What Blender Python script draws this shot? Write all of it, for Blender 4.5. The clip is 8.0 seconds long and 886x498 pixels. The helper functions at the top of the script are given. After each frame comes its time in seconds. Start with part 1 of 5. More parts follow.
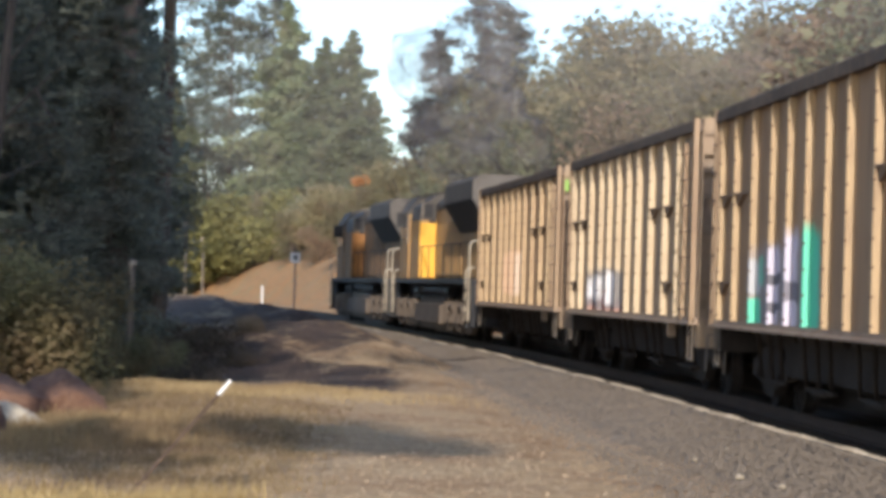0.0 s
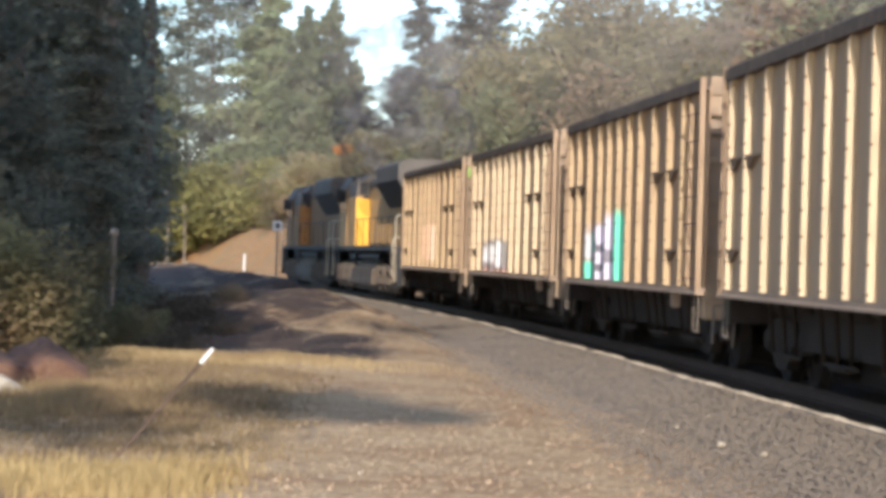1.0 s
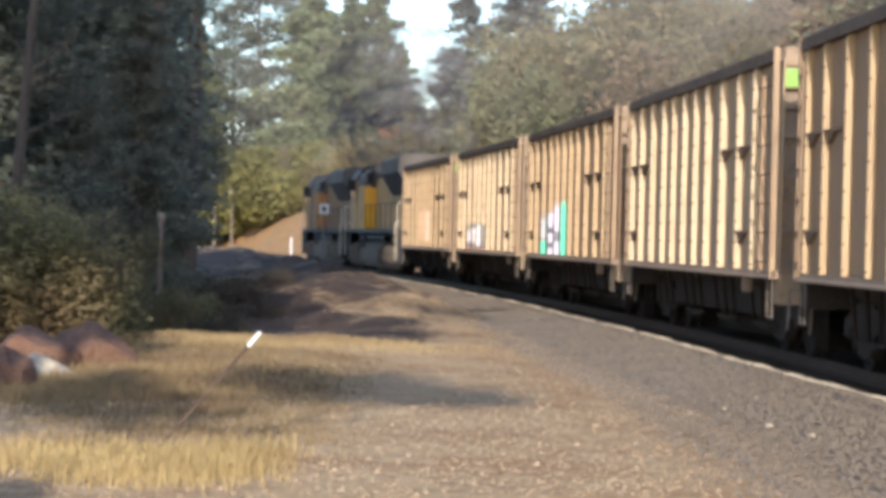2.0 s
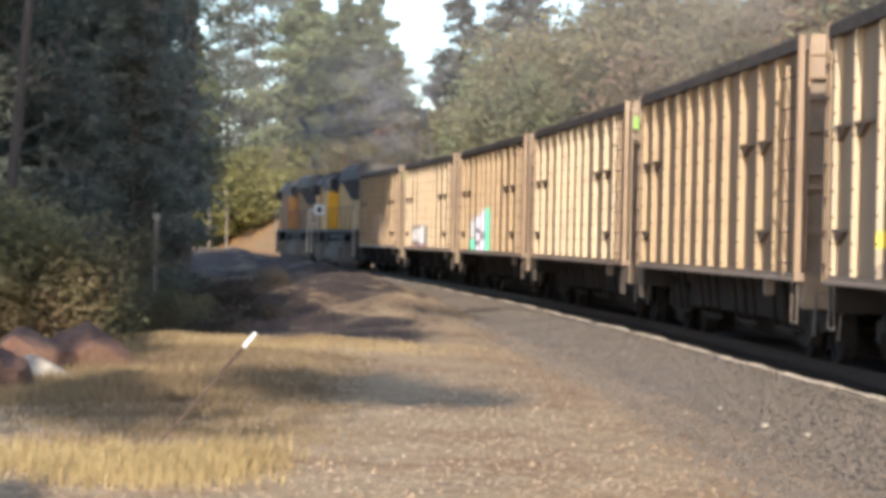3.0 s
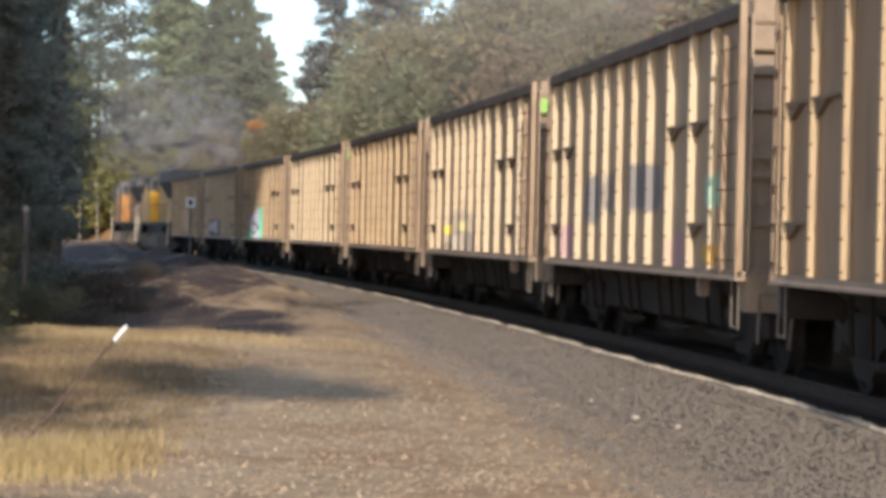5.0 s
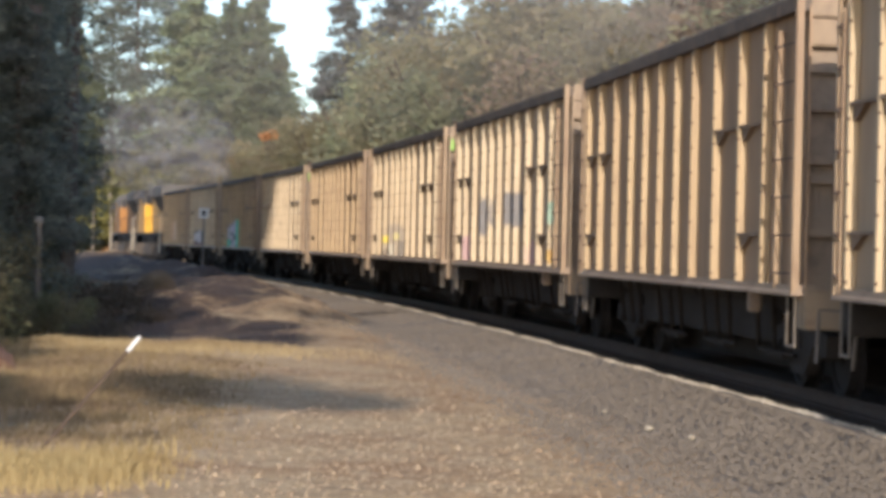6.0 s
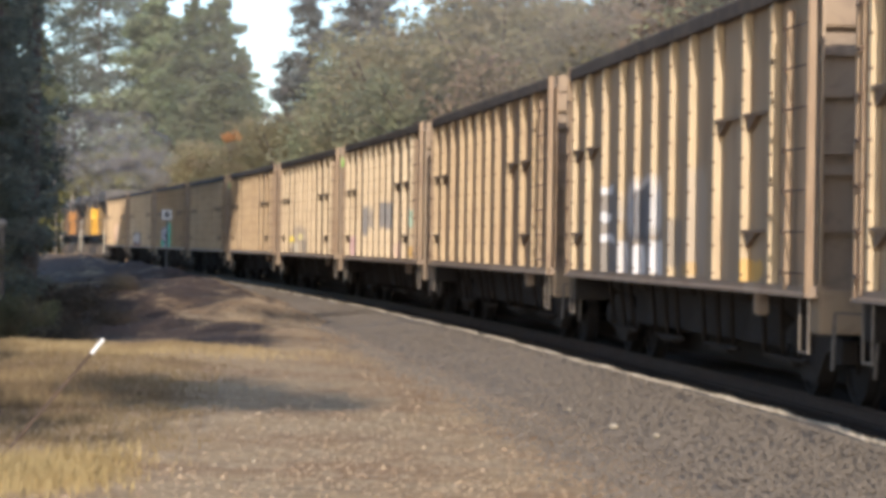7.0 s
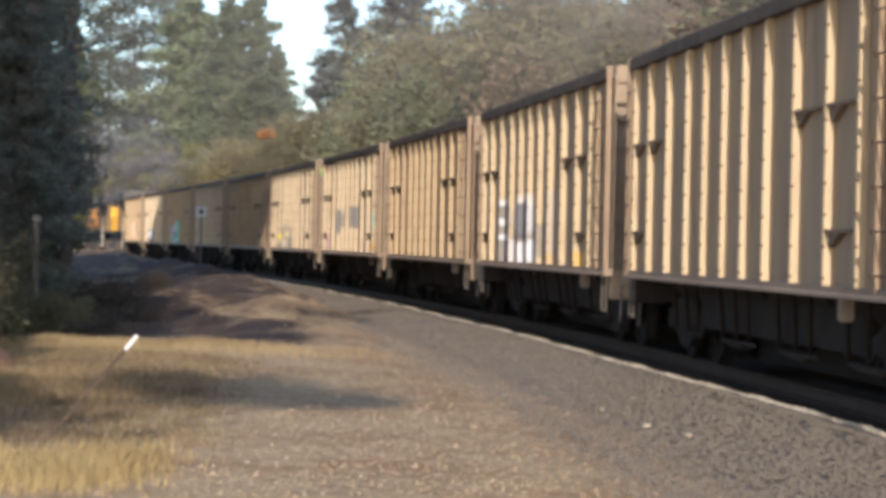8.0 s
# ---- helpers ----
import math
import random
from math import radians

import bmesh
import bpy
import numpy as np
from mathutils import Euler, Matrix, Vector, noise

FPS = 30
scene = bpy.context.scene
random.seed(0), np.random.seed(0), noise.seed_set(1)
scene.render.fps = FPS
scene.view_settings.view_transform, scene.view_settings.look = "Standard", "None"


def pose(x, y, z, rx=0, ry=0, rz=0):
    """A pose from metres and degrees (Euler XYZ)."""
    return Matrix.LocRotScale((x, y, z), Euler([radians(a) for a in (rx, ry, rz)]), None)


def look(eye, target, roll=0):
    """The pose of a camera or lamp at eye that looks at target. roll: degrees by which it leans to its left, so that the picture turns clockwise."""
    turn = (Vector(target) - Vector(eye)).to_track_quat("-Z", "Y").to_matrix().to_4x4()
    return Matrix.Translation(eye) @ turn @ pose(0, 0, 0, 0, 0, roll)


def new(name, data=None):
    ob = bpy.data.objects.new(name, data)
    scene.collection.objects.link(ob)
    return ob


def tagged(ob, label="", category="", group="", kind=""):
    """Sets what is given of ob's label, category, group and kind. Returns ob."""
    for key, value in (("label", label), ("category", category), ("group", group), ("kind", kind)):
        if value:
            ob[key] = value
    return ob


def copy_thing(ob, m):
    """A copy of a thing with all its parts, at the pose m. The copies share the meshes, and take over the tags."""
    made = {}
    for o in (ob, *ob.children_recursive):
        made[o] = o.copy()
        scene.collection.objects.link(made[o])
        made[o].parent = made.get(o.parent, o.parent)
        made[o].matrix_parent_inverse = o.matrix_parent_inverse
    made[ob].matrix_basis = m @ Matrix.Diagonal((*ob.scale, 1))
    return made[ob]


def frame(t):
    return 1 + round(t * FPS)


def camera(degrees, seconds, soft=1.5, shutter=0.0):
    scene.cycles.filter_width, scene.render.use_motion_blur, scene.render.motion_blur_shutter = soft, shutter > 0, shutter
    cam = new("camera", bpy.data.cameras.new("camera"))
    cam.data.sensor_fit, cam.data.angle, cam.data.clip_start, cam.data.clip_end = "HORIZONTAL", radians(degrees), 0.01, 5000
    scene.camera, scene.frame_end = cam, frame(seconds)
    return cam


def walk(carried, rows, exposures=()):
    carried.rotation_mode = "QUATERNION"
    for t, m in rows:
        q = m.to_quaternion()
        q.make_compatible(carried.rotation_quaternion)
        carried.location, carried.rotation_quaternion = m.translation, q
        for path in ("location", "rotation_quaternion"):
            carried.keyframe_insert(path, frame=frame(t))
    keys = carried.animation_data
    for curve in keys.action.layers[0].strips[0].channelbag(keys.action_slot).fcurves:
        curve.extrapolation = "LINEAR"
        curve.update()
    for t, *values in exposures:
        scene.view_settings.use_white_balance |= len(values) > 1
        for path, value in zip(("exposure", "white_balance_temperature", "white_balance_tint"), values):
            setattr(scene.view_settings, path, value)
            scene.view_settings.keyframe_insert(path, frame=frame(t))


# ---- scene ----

# ---------- camera: hand held on one spot, long lens ----------
cam = camera(19.77, 8.0, soft=4.4)
EYE = (0.0, 0.0, 1.7)
PATH = [  # seconds, yaw, pitch, roll
    (0.0, 0.016, 0.859, -1.721), (0.5, -0.222, 0.245, -2.01), (1.0, -0.386, 0.152, -1.66), (1.5, 0.822, -0.037, -1.5), (1.7, 0.71, -0.15, -1.46),
    (2.8, 0.635, -0.345, -1.31), (3.0, 0.558, -0.26, -1.27), (3.5, 0.573, -0.353, -1.225), (4.0, -0.877, -0.956, -1.13), (4.5, -2.666, -0.612, -1.325),
    (4.7, -2.45, -0.51, -1.3), (5.8, -2.18, -0.06, -1.3), (6.0, -2.03, -0.122, -1.27), (6.5, -2.878, -0.338, -1.43), (7.0, -2.85, -0.113, -0.86), (7.2, -2.447, 0.027, -0.9),
    (7.5, -2.168, 0.19, -1.02), (8.0, -2.088, -0.163, -1.18)]
walk(cam, [(t, pose(*EYE, 90 + p, r, y)) for t, y, p, r in PATH], exposures=[(0.0, 0.79, 6060, 13), (0.6, 1.0, 6080, 13), (1.6, 1.09, 6100, 13), (3.0, 1.14, 6120, 13), (4.0, 1.08, 6130, 13), (4.6, 0.84, 6130, 13), (6.0, 0.84, 6130, 13), (8.0, 0.76, 6060, 13)])

# ---------- light: low afternoon sun from behind the camera, thin haze ----------
SUN_AZ, SUN_EL = 0.5, 21.0   # degrees left of straight behind the camera, degrees up
to_sun = Vector((-math.sin(radians(SUN_AZ)) * math.cos(radians(SUN_EL)), -math.cos(radians(SUN_AZ)) * math.cos(radians(SUN_EL)), math.sin(radians(SUN_EL))))
world = bpy.data.worlds.new("sky")
scene.world = world
world.use_nodes = True
wn, wl = world.node_tree.nodes, world.node_tree.links
sky = wn.new("ShaderNodeTexSky")
sky.sky_type, sky.sun_disc = "NISHITA", False
sky.sun_elevation, sky.sun_rotation = radians(SUN_EL), radians(180 + SUN_AZ)
sky.air_density, sky.dust_density, sky.ozone_density = 1.0, 0.9, 2.5
wl.new(sky.outputs[0], wn["Background"].inputs[0])
wn["Background"].inputs[1].default_value = 0.148
sun = new("sun", bpy.data.lights.new("sun", "SUN"))
sun.data.energy, sun.data.angle, sun.data.color = 2.9, radians(0.6), (1.0, 0.89, 0.74)
sun.matrix_world = look((0, 0, 60), Vector((0, 0, 60)) - to_sun)

# ---------- materials ----------
def nodes(name):
    m = bpy.data.materials.new(name)
    m.use_nodes = True
    return m, m.node_tree.nodes, m.node_tree.links, m.node_tree.nodes["Principled BSDF"]


def mixrgb(n, l, fac, a, b):
    x = n.new("ShaderNodeMix")
    x.data_type = "RGBA"
    for sock, v in ((0, fac), (6, a), (7, b)):
        if isinstance(v, bpy.types.NodeSocket):
            l.new(v, x.inputs[sock])
        else:
            x.inputs[sock].default_value = v if sock == 0 else (*v, 1)
    return x.outputs[2]


def noise_of(n, l, vec, scale, detail=4, lo=0.35, hi=0.65, dist=0.0):
    t = n.new("ShaderNodeTexNoise")
    t.inputs["Scale"].default_value, t.inputs["Detail"].default_value = scale, detail
    t.inputs["Distortion"].default_value = dist
    l.new(vec, t.inputs["Vector"])
    r = n.new("ShaderNodeMapRange")
    r.inputs[1].default_value, r.inputs[2].default_value = lo, hi
    l.new(t.outputs[0], r.inputs[0])
    return r.outputs[0]


def stretch(n, l, vec, s):
    t = n.new("ShaderNodeMapping")
    t.inputs["Scale"].default_value = s
    l.new(vec, t.inputs["Vector"])
    return t.outputs[0]


def surface(name, base, second, third, rough=0.7, metal=0.0, coarse=0.6, fine=9.0, bump=0.3, bscale=40.0, aspect=(1, 1, 1), amount=0.8):
    """A worn surface: base colour, a second one in broad patches, a third in fine streaks or specks."""
    m, n, l, b = nodes(name)
    tc = n.new("ShaderNodeTexCoord").outputs["Object"]
    info = n.new("ShaderNodeObjectInfo")
    off = n.new("ShaderNodeVectorMath")
    off.operation = "MULTIPLY_ADD"
    comb = n.new("ShaderNodeCombineXYZ")
    for i in range(3):
        l.new(info.outputs["Random"], comb.inputs[i])
    l.new(comb.outputs[0], off.inputs[0])
    off.inputs[1].default_value = (37.0, 53.0, 71.0)
    l.new(tc, off.inputs[2])
    vec = stretch(n, l, off.outputs[0], aspect)
    c = mixrgb(n, l, noise_of(n, l, vec, coarse, 5, 0.3, 0.7), base, second)
    k = n.new("ShaderNodeMath")
    k.operation = "MULTIPLY"
    l.new(noise_of(n, l, vec, fine, 6, 0.48, 0.78, 0.6), k.inputs[0])
    k.inputs[1].default_value = amount
    c = mixrgb(n, l, k.outputs[0], c, third)
    l.new(c, b.inputs["Base Color"])
    b.inputs["Roughness"].default_value, b.inputs["Metallic"].default_value = rough, metal
    t = n.new("ShaderNodeTexNoise")
    t.inputs["Scale"].default_value, t.inputs["Detail"].default_value = bscale, 3
    l.new(off.outputs[0], t.inputs["Vector"])
    bp = n.new("ShaderNodeBump")
    bp.inputs["Strength"].default_value, bp.inputs["Distance"].default_value = bump, 0.02
    l.new(t.outputs[0], bp.inputs["Height"])
    l.new(bp.outputs[0], b.inputs["Normal"])
    return m


def foliage(name, a, b_, c, trans=0.25):
    m, n, l, b = nodes(name)
    g = n.new("ShaderNodeNewGeometry").outputs["Random Per Island"]
    tc = n.new("ShaderNodeTexCoord").outputs["Object"]
    info = n.new("ShaderNodeObjectInfo").outputs["Random"]
    col = mixrgb(n, l, g, a, b_)
    col = mixrgb(n, l, noise_of(n, l, tc, 0.45, 3, 0.4, 0.7), col, c)
    hs = n.new("ShaderNodeHueSaturation")
    mr = n.new("ShaderNodeMapRange")
    mr.inputs[3].default_value, mr.inputs[4].default_value = 0.7, 1.3
    l.new(info, mr.inputs[0])
    l.new(mr.outputs[0], hs.inputs["Value"])
    l.new(col, hs.inputs["Color"])
    l.new(hs.outputs[0], b.inputs["Base Color"])
    b.inputs["Roughness"].default_value = 0.7
    b.inputs["Specular IOR Level"].default_value = 0.2
    tr = n.new("ShaderNodeBsdfTranslucent")
    l.new(hs.outputs[0], tr.inputs[0])
    mx = n.new("ShaderNodeMixShader")
    mx.inputs[0].default_value = trans
    l.new(b.outputs[0], mx.inputs[1])
    l.new(tr.outputs[0], mx.inputs[2])
    l.new(mx.outputs[0], n["Material Output"].inputs[0])
    return m


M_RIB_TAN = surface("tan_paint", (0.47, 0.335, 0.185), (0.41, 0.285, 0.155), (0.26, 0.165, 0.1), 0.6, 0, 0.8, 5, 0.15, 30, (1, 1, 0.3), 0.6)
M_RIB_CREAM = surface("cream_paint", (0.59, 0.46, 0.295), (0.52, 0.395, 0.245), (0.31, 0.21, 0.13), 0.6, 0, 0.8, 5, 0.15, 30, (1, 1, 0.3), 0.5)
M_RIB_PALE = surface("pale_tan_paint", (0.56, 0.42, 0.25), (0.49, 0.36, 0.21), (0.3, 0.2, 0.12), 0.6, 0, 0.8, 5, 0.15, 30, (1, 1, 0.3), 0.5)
# sheets darker than the ribs: dirt, plus the shade between ribs
M_SHEET_TAN = surface("dirty_shaded_tan_sheet", (0.36, 0.243, 0.15), (0.28, 0.186, 0.115), (0.195, 0.127, 0.078), 0.7, 0, 0.7, 3, 0.25, 14, (1, 1, 0.25), 0.7)
M_SHEET_CREAM = surface("dirty_shaded_cream_sheet", (0.4, 0.296, 0.197), (0.32, 0.232, 0.15), (0.235, 0.157, 0.102), 0.7, 0, 0.7, 3, 0.25, 14, (1, 1, 0.25), 0.7)
M_POST = surface("rust_stained_post", (0.38, 0.265, 0.155), (0.3, 0.2, 0.12), (0.2, 0.12, 0.072), 0.65, 0, 1.2, 6, 0.2, 30, (1, 1, 0.3), 0.8)
# chord colour holds its shadowed side as well as dirt
M_CHORD = surface("dirty_shaded_top_chord", (0.13, 0.105, 0.085), (0.09, 0.075, 0.065), (0.2, 0.14, 0.1), 0.95, 0, 0.9, 6, 0.2)
M_CHORD.node_tree.nodes["Principled BSDF"].inputs["Specular IOR Level"].default_value = 0.15
M_BRACKET = surface("dark_brown_bracket", (0.21, 0.145, 0.095), (0.16, 0.11, 0.075), (0.26, 0.18, 0.12), 0.8, 0, 2, 10, 0.2)
M_SILL = surface("rusty_sill", (0.34, 0.25, 0.17), (0.24, 0.17, 0.12), (0.18, 0.11, 0.07), 0.75, 0, 0.8, 5, 0.2, 30, (1, 0.4, 1))
# end colours lowered for the shade the next car throws on them
M_END = surface("end_sheet_tan", (0.33, 0.235, 0.145), (0.27, 0.19, 0.12), (0.16, 0.11, 0.075), 0.7, 0, 0.9, 4, 0.2)
M_END_SHEET = surface("grimy_shaded_end_sheet", (0.3, 0.227, 0.159), (0.235, 0.178, 0.126), (0.14, 0.103, 0.076), 0.8, 0, 0.9, 4, 0.2)
# hoppers, trucks and braces near black: grime plus shade under the cars
M_STEEL = surface("grimy_shaded_steel", (0.05, 0.043, 0.038), (0.04, 0.034, 0.03), (0.062, 0.051, 0.043), 0.95, 0.0, 2, 14, 0.3)
M_STEEL.node_tree.nodes["Principled BSDF"].inputs["Specular IOR Level"].default_value = 0.1
M_BRACE = surface("shaded_brown_brace", (0.042, 0.032, 0.025), (0.032, 0.025, 0.02), (0.056, 0.043, 0.033), 0.95, 0, 2, 12, 0.2)
M_BOLT = surface("rust_bolt", (0.09, 0.055, 0.035), (0.07, 0.04, 0.03), (0.13, 0.08, 0.05), 0.8, 0, 3, 12, 0.1)
M_STEP = surface("pale_worn_steel", (0.19, 0.157, 0.125), (0.13, 0.105, 0.08), (0.075, 0.058, 0.046), 0.5, 0.1, 3, 12, 0.1)
M_WHEEL = surface("wheel_steel", (0.026, 0.022, 0.02), (0.02, 0.017, 0.015), (0.04, 0.031, 0.025), 0.9, 0.0, 4, 20, 0.1)
M_RAIL = surface("rail_steel", (0.075, 0.05, 0.037), (0.06, 0.04, 0.03), (0.1, 0.07, 0.05), 0.75, 0.1, 2, 12, 0.15)
M_TIE = surface("creosoted_tie", (0.05, 0.038, 0.03), (0.035, 0.028, 0.023), (0.08, 0.062, 0.048), 0.9, 0, 2, 16, 0.5, 30, (1, 6, 1))
M_YELLOW = surface("clean_yellow", (0.85, 0.46, 0.02), (0.78, 0.4, 0.02), (0.5, 0.26, 0.04), 0.45, 0, 1.2, 6, 0.08, 30, (1, 1, 0.4), 0.4)
M_DIRTY_YELLOW = surface("grimy_yellow", (0.56, 0.335, 0.12), (0.43, 0.262, 0.115), (0.25, 0.155, 0.085), 0.7, 0, 0.7, 3.5, 0.12, 30, (1, 1, 0.4), 0.8)
M_LGREY = surface("sooty_grey", (0.16, 0.145, 0.13), (0.11, 0.1, 0.09), (0.07, 0.062, 0.056), 0.8, 0, 0.8, 4, 0.12)
M_LDARK = surface("radiator_grille", (0.028, 0.028, 0.032), (0.02, 0.02, 0.023), (0.05, 0.046, 0.045), 0.7, 0.2, 1, 8, 0.3)
M_TANK = surface("dusty_grey_tank", (0.155, 0.122, 0.094), (0.118, 0.093, 0.072), (0.075, 0.058, 0.046), 0.85, 0.0, 1, 6, 0.15)
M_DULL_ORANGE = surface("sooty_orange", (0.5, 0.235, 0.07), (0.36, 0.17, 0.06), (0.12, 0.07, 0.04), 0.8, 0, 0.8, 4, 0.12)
M_SHADED_BROWN = surface("grimy_shaded_brown", (0.3, 0.17, 0.08), (0.2, 0.125, 0.07), (0.1, 0.07, 0.052), 0.8, 0, 0.8, 4, 0.12)
for m in (M_RAIL, M_TIE, M_WHEEL, M_BRACE, M_DIRTY_YELLOW, M_LGREY, M_TANK, M_DULL_ORANGE, M_SHADED_BROWN, M_SHEET_TAN, M_SHEET_CREAM):
    m.node_tree.nodes["Principled BSDF"].inputs["Specular IOR Level"].default_value = 0.2
M_WHITE = surface("white_paint", (0.75, 0.74, 0.7), (0.68, 0.66, 0.62), (0.45, 0.42, 0.37), 0.5, 0, 4, 20, 0.1)
M_CREAM = surface("cream_rail_paint", (0.72, 0.62, 0.47), (0.62, 0.52, 0.38), (0.4, 0.32, 0.22), 0.5, 0, 4, 20, 0.1)
M_BLACK = surface("black_paint", (0.03, 0.03, 0.03), (0.04, 0.04, 0.04), (0.07, 0.06, 0.06), 0.6, 0, 4, 20, 0.1)
M_GREEN = surface("lime_tag", (0.24, 0.45, 0.06), (0.2, 0.38, 0.05), (0.3, 0.4, 0.15), 0.5, 0, 3, 12, 0.1)
M_GLASS = surface("cab_glass", (0.03, 0.035, 0.04), (0.03, 0.035, 0.04), (0.05, 0.05, 0.05), 0.15, 0, 4, 20, 0.0)
M_BARK = surface("bark", (0.11, 0.085, 0.065), (0.075, 0.058, 0.045), (0.17, 0.14, 0.11), 0.9, 0, 1.5, 9, 0.8, 12, (1, 1, 0.3))
M_DEAD = surface("dark_dead_bark", (0.055, 0.045, 0.038), (0.04, 0.033, 0.028), (0.085, 0.07, 0.058), 0.95, 0, 1.5, 9, 0.8, 12, (1, 1, 0.3))
M_POLE = surface("weathered_pole", (0.22, 0.185, 0.145), (0.17, 0.14, 0.11), (0.11, 0.09, 0.07), 0.85, 0, 2, 10, 0.4, 20, (1, 1, 0.2))
M_GALV = surface("galvanised_post", (0.19, 0.175, 0.16), (0.15, 0.14, 0.13), (0.11, 0.09, 0.08), 0.6, 0.3, 3, 14, 0.1)
M_ROCK = surface("red_brown_rock", (0.12, 0.057, 0.036), (0.17, 0.095, 0.058), (0.06, 0.037, 0.03), 0.9, 0, 1.4, 9, 0.8, 9)
M_PALE_ROCK = surface("pale_quartz_rock", (0.47, 0.41, 0.31), (0.38, 0.32, 0.23), (0.24, 0.185, 0.13), 0.85, 0, 2, 9, 0.7, 10)
M_STAKE = surface("rusty_stake", (0.1, 0.062, 0.04), (0.075, 0.047, 0.032), (0.14, 0.1, 0.068), 0.8, 0, 6, 20, 0.2)
F_DARK = foliage("dark_conifer_leaf", (0.195, 0.225, 0.182), (0.24, 0.265, 0.212), (0.247, 0.24, 0.192), 0.6)
F_PINE = foliage("grey_pine_leaf", (0.15, 0.175, 0.135), (0.185, 0.21, 0.158), (0.17, 0.162, 0.13), 0.45)
F_FIR = foliage("conifer_leaf", (0.19, 0.232, 0.122), (0.22, 0.25, 0.135), (0.23, 0.225, 0.14), 0.5)
# leaf colours of the distant trees are lifted to carry the haze
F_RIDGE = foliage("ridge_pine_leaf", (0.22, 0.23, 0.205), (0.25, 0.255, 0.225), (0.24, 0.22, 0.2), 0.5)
F_OAK = foliage("dusty_oak_leaf", (0.285, 0.262, 0.145), (0.325, 0.287, 0.16), (0.33, 0.25, 0.16), 0.55)
F_GREEN_OAK = foliage("green_oak_leaf", (0.255, 0.27, 0.15), (0.295, 0.3, 0.17), (0.3, 0.265, 0.17), 0.55)
F_BROWN = foliage("autumn_brush_leaf", (0.36, 0.248, 0.168), (0.38, 0.268, 0.18), (0.3, 0.246, 0.155), 0.55)
F_BUSH = foliage("yellow_green_leaf", (0.25, 0.24, 0.085), (0.32, 0.285, 0.105), (0.21, 0.21, 0.085), 0.45)
F_SHRUB = foliage("olive_shrub_leaf", (0.16, 0.162, 0.085), (0.21, 0.195, 0.098), (0.235, 0.163, 0.094), 0.5)
F_RUST = foliage("rust_orange_leaf", (0.5, 0.24, 0.1), (0.58, 0.32, 0.15), (0.42, 0.22, 0.1), 0.4)
F_BRAMBLE = foliage("dark_brush_leaf", (0.07, 0.062, 0.045), (0.1, 0.085, 0.06), (0.12, 0.085, 0.06), 0.2)
F_GOLD = foliage("golden_straw_blade", (0.45, 0.335, 0.15), (0.53, 0.405, 0.195), (0.36, 0.255, 0.115), 0.35)
F_STRAW = foliage("dry_grass_blade", (0.38, 0.28, 0.14), (0.47, 0.36, 0.19), (0.3, 0.21, 0.11), 0.3)
F_BROWN_STRAW = foliage("brown_grass_blade", (0.25, 0.175, 0.09), (0.36, 0.265, 0.135), (0.17, 0.115, 0.065), 0.3)


# ---------- helpers for meshes ----------
def box(bm, x0, x1, y0, y1, z0, z1, bev=0.0):
    r = bmesh.ops.create_cube(bm, size=1.0)["verts"]
    for v in r:
        v.co = Vector((x0 + (v.co.x + 0.5) * (x1 - x0), y0 + (v.co.y + 0.5) * (y1 - y0), z0 + (v.co.z + 0.5) * (z1 - z0)))
    if bev:
        es = list({e for v in r for e in v.link_edges})
        bmesh.ops.bevel(bm, geom=es, offset=bev, segments=2, affect="EDGES", clamp_overlap=True)
    return r


def prism(bm, pts, axis, a, b):
    """Extrude a 2D outline along an axis from a to b; the outline's two numbers are the other two axes in order."""
    def put(p, w):
        c = [p[0], p[1]]
        c.insert(axis, w)
        return bm.verts.new(c)
    A, B = [put(p, a) for p in pts], [put(p, b) for p in pts]
    bm.faces.new(A)
    bm.faces.new(B[::-1])
    for i in range(len(pts)):
        j = (i + 1) % len(pts)
        bm.faces.new((A[i], B[i], B[j], A[j]))
    bmesh.ops.recalc_face_normals(bm, faces=bm.faces[:])


def rod(bm, p, q, r0, r1=None, seg=8):
    """A tapered round bar from p to q."""
    p, q = Vector(p), Vector(q)
    r1 = r0 if r1 is None else r1
    d = q - p
    res = bmesh.ops.create_cone(bm, cap_ends=True, segments=seg, radius1=r0, radius2=r1, depth=d.length)
    m = Matrix.Translation((p + q) / 2) @ d.to_track_quat("Z", "Y").to_matrix().to_4x4()
    bmesh.ops.transform(bm, matrix=m, verts=res["verts"])


def finish(bm, name, material):
    me = bpy.data.meshes.new(name)
    bm.to_mesh(me)
    bm.free()
    me.materials.append(material)
    return me


def part(name, bm, material, parent, label=""):
    ob = new(name, finish(bm, name, material))
    ob.parent = parent
    return tagged(ob, label)


def piece(name, me, parent, loc=(0, 0, 0)):
    ob = new(name, me)
    ob.parent, ob.location = parent, loc
    return ob


def thing(name, label, category, group=""):
    return tagged(new(name), label, category, group)


# ---------- the line of the track ----------
def heading(s):
    u = np.clip(s, -60, 130) / 50
    h = 0.01218 + 0.08174 * u - 0.00283 * u ** 2 - 0.00267 * u ** 3
    return h + np.clip(s - 130, 0, 85) * 0.00012 + np.clip(s - 215, 0, 400) / 330


